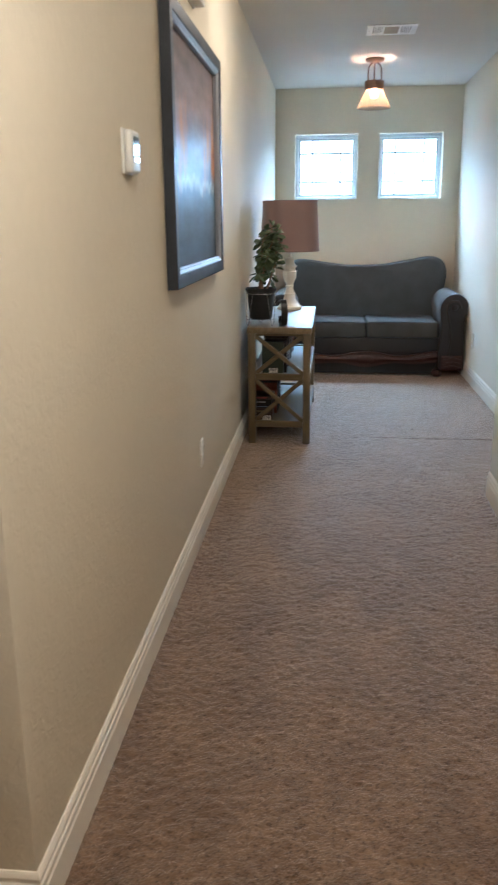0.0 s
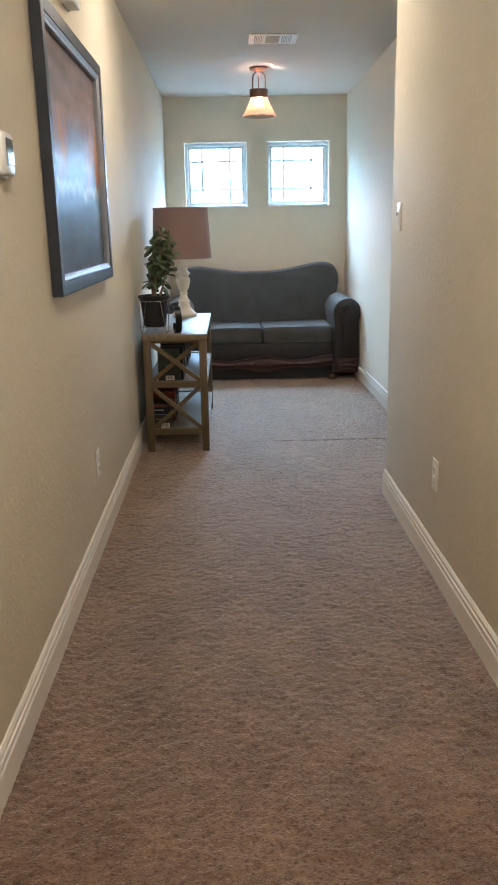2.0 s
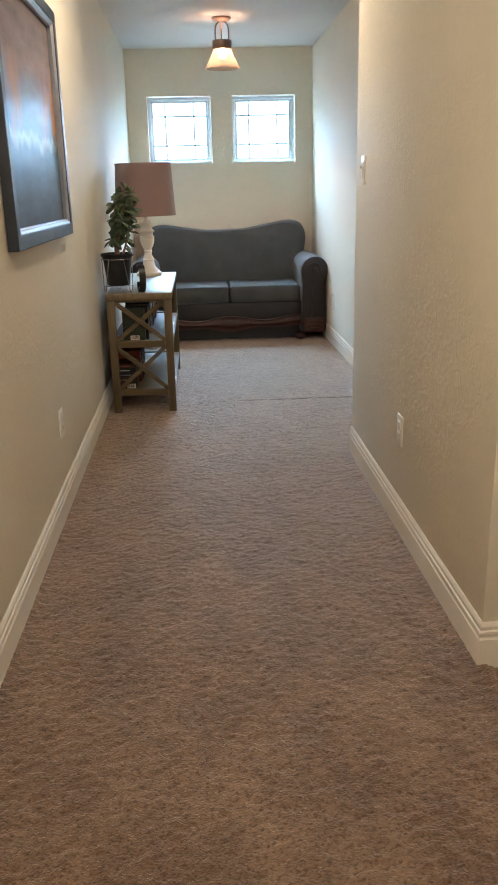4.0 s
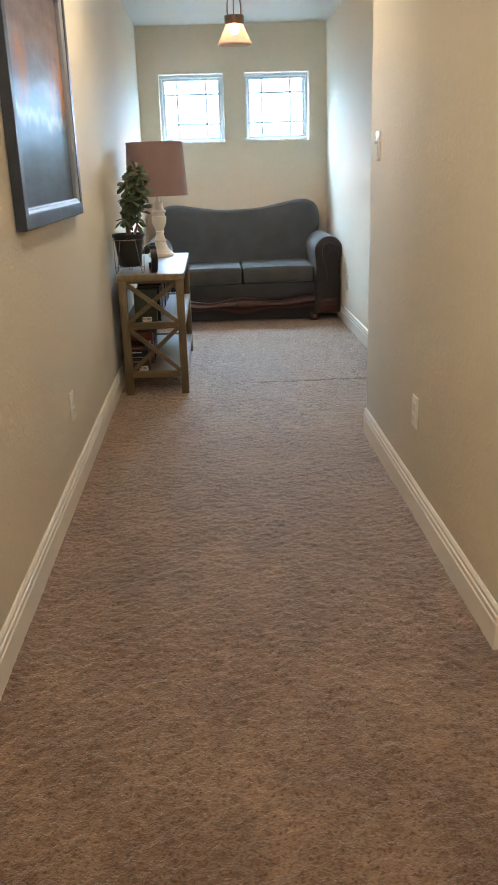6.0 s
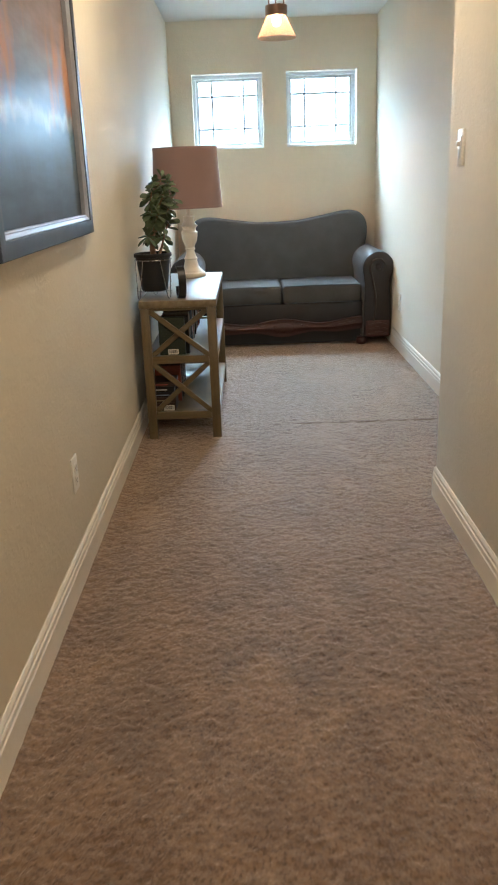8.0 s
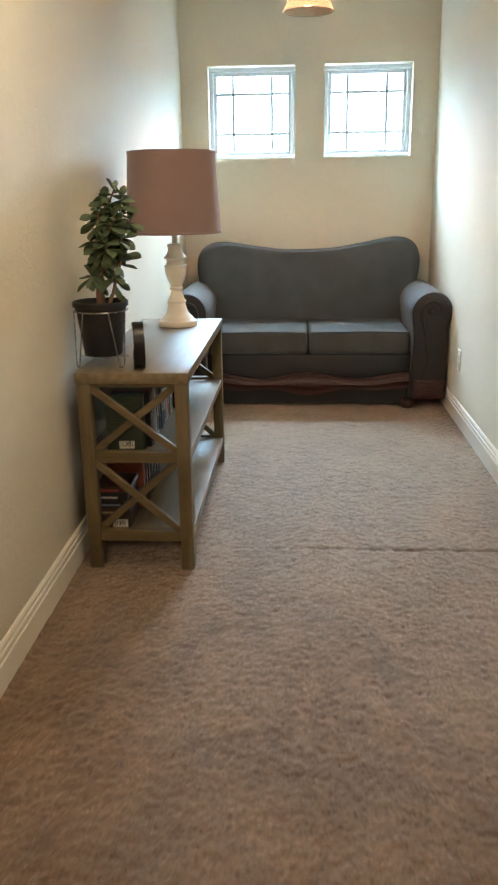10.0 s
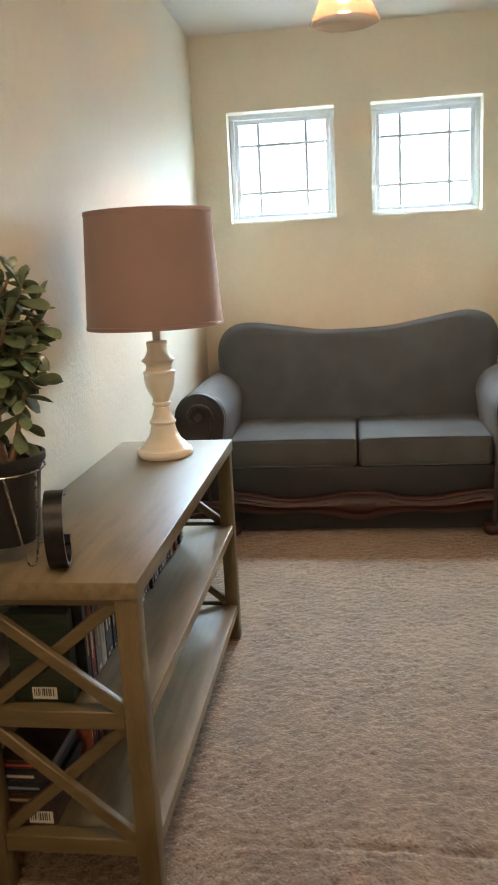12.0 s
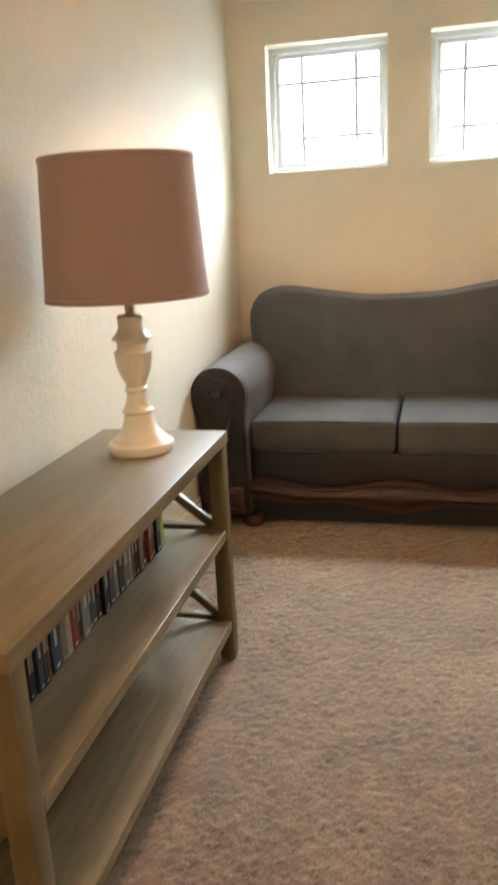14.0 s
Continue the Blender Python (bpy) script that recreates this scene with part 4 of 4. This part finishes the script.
row = [3, 20, 0, 18, 7, 11, 6, 14, 5, 2, 11, 4, 5, 10, 7, 0, 9, 13, 11, 12, 14, 3, 15, 16, 17, 14, 18, 13, 20, 1, 17, 14, 19, 8, 20, 3, 21]
thick = [rng.choice((0.0150, 0.022, 0.028, 0.024, 0.034, 0.020)) for _ in row]
for t, ci in zip(thick, row):
    t *= 0.942 / sum(thick)
    slim_case((0.268 + rng.uniform(-0.004, 0.006), y + t / 2, SHELF[1] + 0.0005), 0.190 + rng.uniform(-0.006, 0.002), 0.135, t - 0.0006, ci,
              "cases on the middle shelf")
    y += t


def barcode_label(parent, x0, x1, y, z0, z1):
    lb = part("label", box(x0, x1, y - 0.0008, y - 0.0002, z0, z1), M_PAPER, parent, "white barcode label")
    bm = None
    w = x1 - x0
    x = x0 + 0.08 * w
    r2 = random.Random(3)
    while x < x1 - 0.1 * w:
        b = r2.uniform(0.02, 0.06) * w
        bm = box(x, x + b, y - 0.0013, y - 0.0009, z0 + 0.25 * (z1 - z0), z1 - 0.1 * (z1 - z0), bm=bm)
        x += b + r2.uniform(0.02, 0.07) * w
    part("bars", bm, M_INK, lb)


M_GREEN = mat("dark_green_printed_card", (0.020, 0.032, 0.018), rough=0.4, var=0.4, scale=30, fine=140, stretch=(1, 1, 8))
M_MAROON = mat("dark_red_printed_card", (0.034, 0.015, 0.011), rough=0.4, var=0.35, scale=25, fine=140, stretch=(1, 1, 8))
gb = thing("game_box", (0.190, 4.6405, SHELF[1] + 0.0005), "dark green boxed game standing with a barcode label", "game box")
part("carton", box(-0.064, 0.064, -0.018, 0.018, 0, 0.192, 0.002, 1), M_GREEN, gb)
barcode_label(gb, -0.022, 0.030, -0.018, 0.008, 0.034)
for kk in range(6):
    zz = 0.085 + kk * 0.012
    part("text_bar", box(-0.05, 0.02 + 0.02 * (kk % 2), -0.0192, -0.0184, zz, zz + 0.0035), M_COVERS[12], gb)
BK = ((0.044, 0), (0.030, 20), (0.026, 1), (0.030, 3), (0.022, 20))
z = SHELF[0] + 0.0005
for i, (hh, ci) in enumerate(BK):
    w = 0.125 - 0.006 * (i % 2)
    b = thing("game_box", (0.125 + 0.004 * (i % 3), 4.7025, z), "dark red boxed set lying in a stack", "game box", "stack on the lower shelf")
    part("carton", box(-w / 2, w / 2, -0.080, 0.080, 0, hh - 0.0006, 0.002, 1), M_MAROON if ci in (20, 0) else M_COVERS[ci], b)
    if i == 0:
        barcode_label(b, 0.002, 0.055, -0.080, 0.004, 0.032)
    else:
        part("text_bar", box(-w * 0.35, w * 0.2, -0.0812, -0.0804, hh * 0.35, hh * 0.55), M_PRINT[(i + 1) % 4], b)
    z += hh
y = 4.82
low = iter((4, 20, 3, 14, 8, 1, 11, 6) + (3, 14, 1, 15) * 8)
while y < 5.15:
    t = rng.choice((0.0145, 0.016, 0.022))
    ci = next(low)
    slim_case((0.205 + rng.uniform(-0.004, 0.004), y + t / 2, SHELF[0] + 0.0005), 0.190, 0.135, t - 0.0006, ci, "cases on the lower shelf")
    y += t

# ---- loveseat ----
SX = 0.836
sofa = thing("loveseat", (SX, 7.2, 0), "dark charcoal camelback loveseat with rolled arms and carved wood trim", "sofa")
YF = -0.440           # front, local


half_top = spline([(0.0, 0.902, 0), (0.18, 0.908, 0), (0.38, 0.938, 0), (0.56, 0.966, 0), (0.66, 0.952, 0), (0.715, 0.90, 0), (0.735, 0.82, 0), (0.725, 0.72, 0), (0.70, 0.60, 0)], 40)
right = [(p.x, p.y) for p in half_top]
right = [(x, z + 0.012 * x / 0.7) for x, z in right]
outline = [(-x, z - 0.024 * x / 0.7) for x, z in reversed(right)] + right[1:] + [(0.68, 0.34), (-0.68, 0.34)]
part("backrest", prism(outline, 0.20, 0.415, 0.075, 6, lean=0.10, lean_from=0.95), M_FABRIC, sofa, "camel-shaped charcoal back")
for s in (-1, 1):
    x0, x1 = (0.004, 0.605) if s > 0 else (-0.605, -0.004)
    bm = box(x0, x1, YF + 0.055, 0.275, 0.326, 0.462, 0.022, 3)
    for v in bm.verts:
        if v.co.z > 0.44:
            v.co.z += 0.012 * max(0, 1 - ((v.co.x - (x0 + x1) / 2) / 0.30) ** 2)
    cushion = part("seat_cushion", bm, M_SEAT, sofa)
    for z_, dy in ((0.4555, 0.0612), (0.3325, 0.0612)):
        pts = [(x0 + 0.016 + (x1 - x0 - 0.032) * i / 10, YF + dy, z_ + (0.004 * math.sin(math.pi * i / 10) if z_ > 0.4 else 0)) for i in range(11)]
        part("piping", tube(pts, 0.0046, 8), M_FABRIC, cushion)
part("seat_base", box(-0.618, 0.618, YF + 0.070, 0.36, 0.115, 0.325, 0.012, 2), M_LEATHER, sofa, "dark brown leather front")
part("back_panel", box(-0.66, 0.66, 0.362, 0.44, 0.10, 0.60, 0.02, 2), M_LEATHER, sofa)
for s in (-1, 1):
    cx, cz, r = s * 0.722, 0.580, 0.121
    prof = [(cx + s * r * math.cos(math.radians(-35 + 225 * k / 24)), cz + r * math.sin(math.radians(-35 + 225 * k / 24))) for k in range(25)]
    inner = cx - s * 0.105
    outer = cx + s * 0.095
    prof += [(inner, 0.45), (inner - s * 0.008, 0.060), (outer + s * 0.012, 0.060), (outer - s * 0.006, 0.46)]
    part("arm", prism(prof, YF + 0.022, 0.34, 0.02, 3), M_ARMFAB, sofa, "grey-brown rolled arm")
    fp = [(cx + (x - cx) * 0.97, cz + (z - cz) * 0.985) for x, z in prof]
    panel = part("arm_front", prism(fp, YF - 0.002, YF + 0.034, 0.010, 3), M_LEATHER, sofa, "dark leather arm front")
    pts = spline([(cx + s * 0.030, YF - 0.003, 0.560), (cx + s * 0.052, YF - 0.004, 0.595), (cx + s * 0.020, YF - 0.004, 0.640), (cx - s * 0.040, YF - 0.004, 0.630),
                  (cx - s * 0.062, YF - 0.004, 0.570), (cx - s * 0.040, YF - 0.004, 0.470), (cx - s * 0.020, YF - 0.004, 0.340), (cx - s * 0.030, YF - 0.004, 0.200), (cx - s * 0.045, YF - 0.004, 0.115)], 40)
    part("wood_trim", tube(pts, 0.010, 8, radii=[0.004 + 0.006 * math.sin(math.pi * i / 40) for i in range(41)]), M_CARVE, panel, "carved wood scroll strip")
    bm = box(cx - 0.092, cx + 0.092, YF - 0.012, YF + 0.085, 0.0595, 0.190, 0.018, 3)
    block = part("arm_base", bm, M_WOOD, sofa, "carved mahogany block under the arm")
    for k in range(3):
        part("bead", tube(spline([(cx - 0.070, YF - 0.013, 0.085 + 0.034 * k), (cx, YF - 0.016, 0.100 + 0.034 * k), (cx + 0.070, YF - 0.013, 0.085 + 0.034 * k)], 12), 0.0055, 8), M_WOOD, block)
    part("stud", lathe([(0, -0.012), (0.022, -0.010), (0.026, 0), (0.018, 0.012), (0, 0.014)], 20, at=(0, 0, 0)), M_CARVE, panel, loc=(cx, YF - 0.006, 0.590)).rotation_euler = (radians(90), 0, 0)


def apron_top(x):
    u = abs(x) / 0.60
    return 0.198 + 0.020 * math.cos(u * 2 * math.pi) * (1 - 0.15 * u) - 0.006 * (1 - u)


def apron_bottom(x):
    u = abs(x) / 0.60
    return 0.112 - 0.036 * math.exp(-(u / 0.24) ** 2) - 0.010 * math.cos(u * 3 * math.pi) * u


nx = 64
xs_ = [-0.606 + 1.212 * i / nx for i in range(nx + 1)]
bm = bmesh.new()
cols = []
for x in xs_:
    zt, zb = apron_top(x), apron_bottom(x)
    col = []
    for k in range(9):
        u = k / 8
        z_ = zt + (zb - zt) * u
        bulge = 0.016 * math.sin(math.pi * u) + 0.006 * math.cos(2 * math.pi * u * 2)
        col.append(bm.verts.new((x, YF + 0.046 - bulge, z_)))
    cols.append(col)
for a, c in zip(cols, cols[1:]):
    for k in range(8):
        bm.faces.new((a[k], a[k + 1], c[k + 1], c[k]))
geom = bmesh.ops.extrude_face_region(bm, geom=bm.faces[:])
for v in [g for g in geom["geom"] if isinstance(g, bmesh.types.BMVert)]:
    v.co.y = YF + 0.0695
apron = part("apron", bm, M_WOOD, sofa, "carved dark mahogany front rail", smooth=60)
part("bead", tube([(x, YF + 0.036, apron_top(x) - 0.006) for x in xs_], 0.006, 8), M_WOOD, apron)
for sgn in (-1, 1):
    part("bead", tube([(sgn * (0.14 + 0.42 * i / 24), YF + 0.032, apron_top(0.14 + 0.42 * i / 24) - 0.030 - 0.006 * math.sin(i / 24 * math.pi)) for i in range(25)], 0.0045, 8), M_WOOD, apron)
med = lathe([(0, -0.010), (0.7, -0.006), (1.0, 0), (0.8, 0.008), (0.4, 0.013), (0, 0.014)], 28)
for v in med.verts:
    v.co = Vector((v.co.x * 0.085, -v.co.z, v.co.y * 0.040))
part("medallion", med, M_WOOD, apron, loc=(0, YF + 0.032, 0.145))
# added black block in place of the deep shade under the seat
part("under_seat_shade", box(-0.60, 0.60, YF + 0.092, 0.36, 0.016, 0.1145), M_SLOT_AND_SHADE, sofa)
for fx in (-1, 1):
    for fy in (YF + 0.045, 0.35):
        part("foot", lathe([(0, 0.003), (0.030, 0.003), (0.040, 0.010), (0.046, 0.026), (0.042, 0.044), (0.036, 0.050), (0.036, 0.0595), (0, 0.0595)], 24), M_WOOD, sofa,
             "turned bun foot", loc=(fx * 0.605 if fy < 0 else fx * 0.64, fy, 0))

# ---- outside ----
structure("ground", box(-60, 60, Y_BACK + 1.0, 120, -3.2, -3.0), M_OUT, "pale ground outside", "ground")
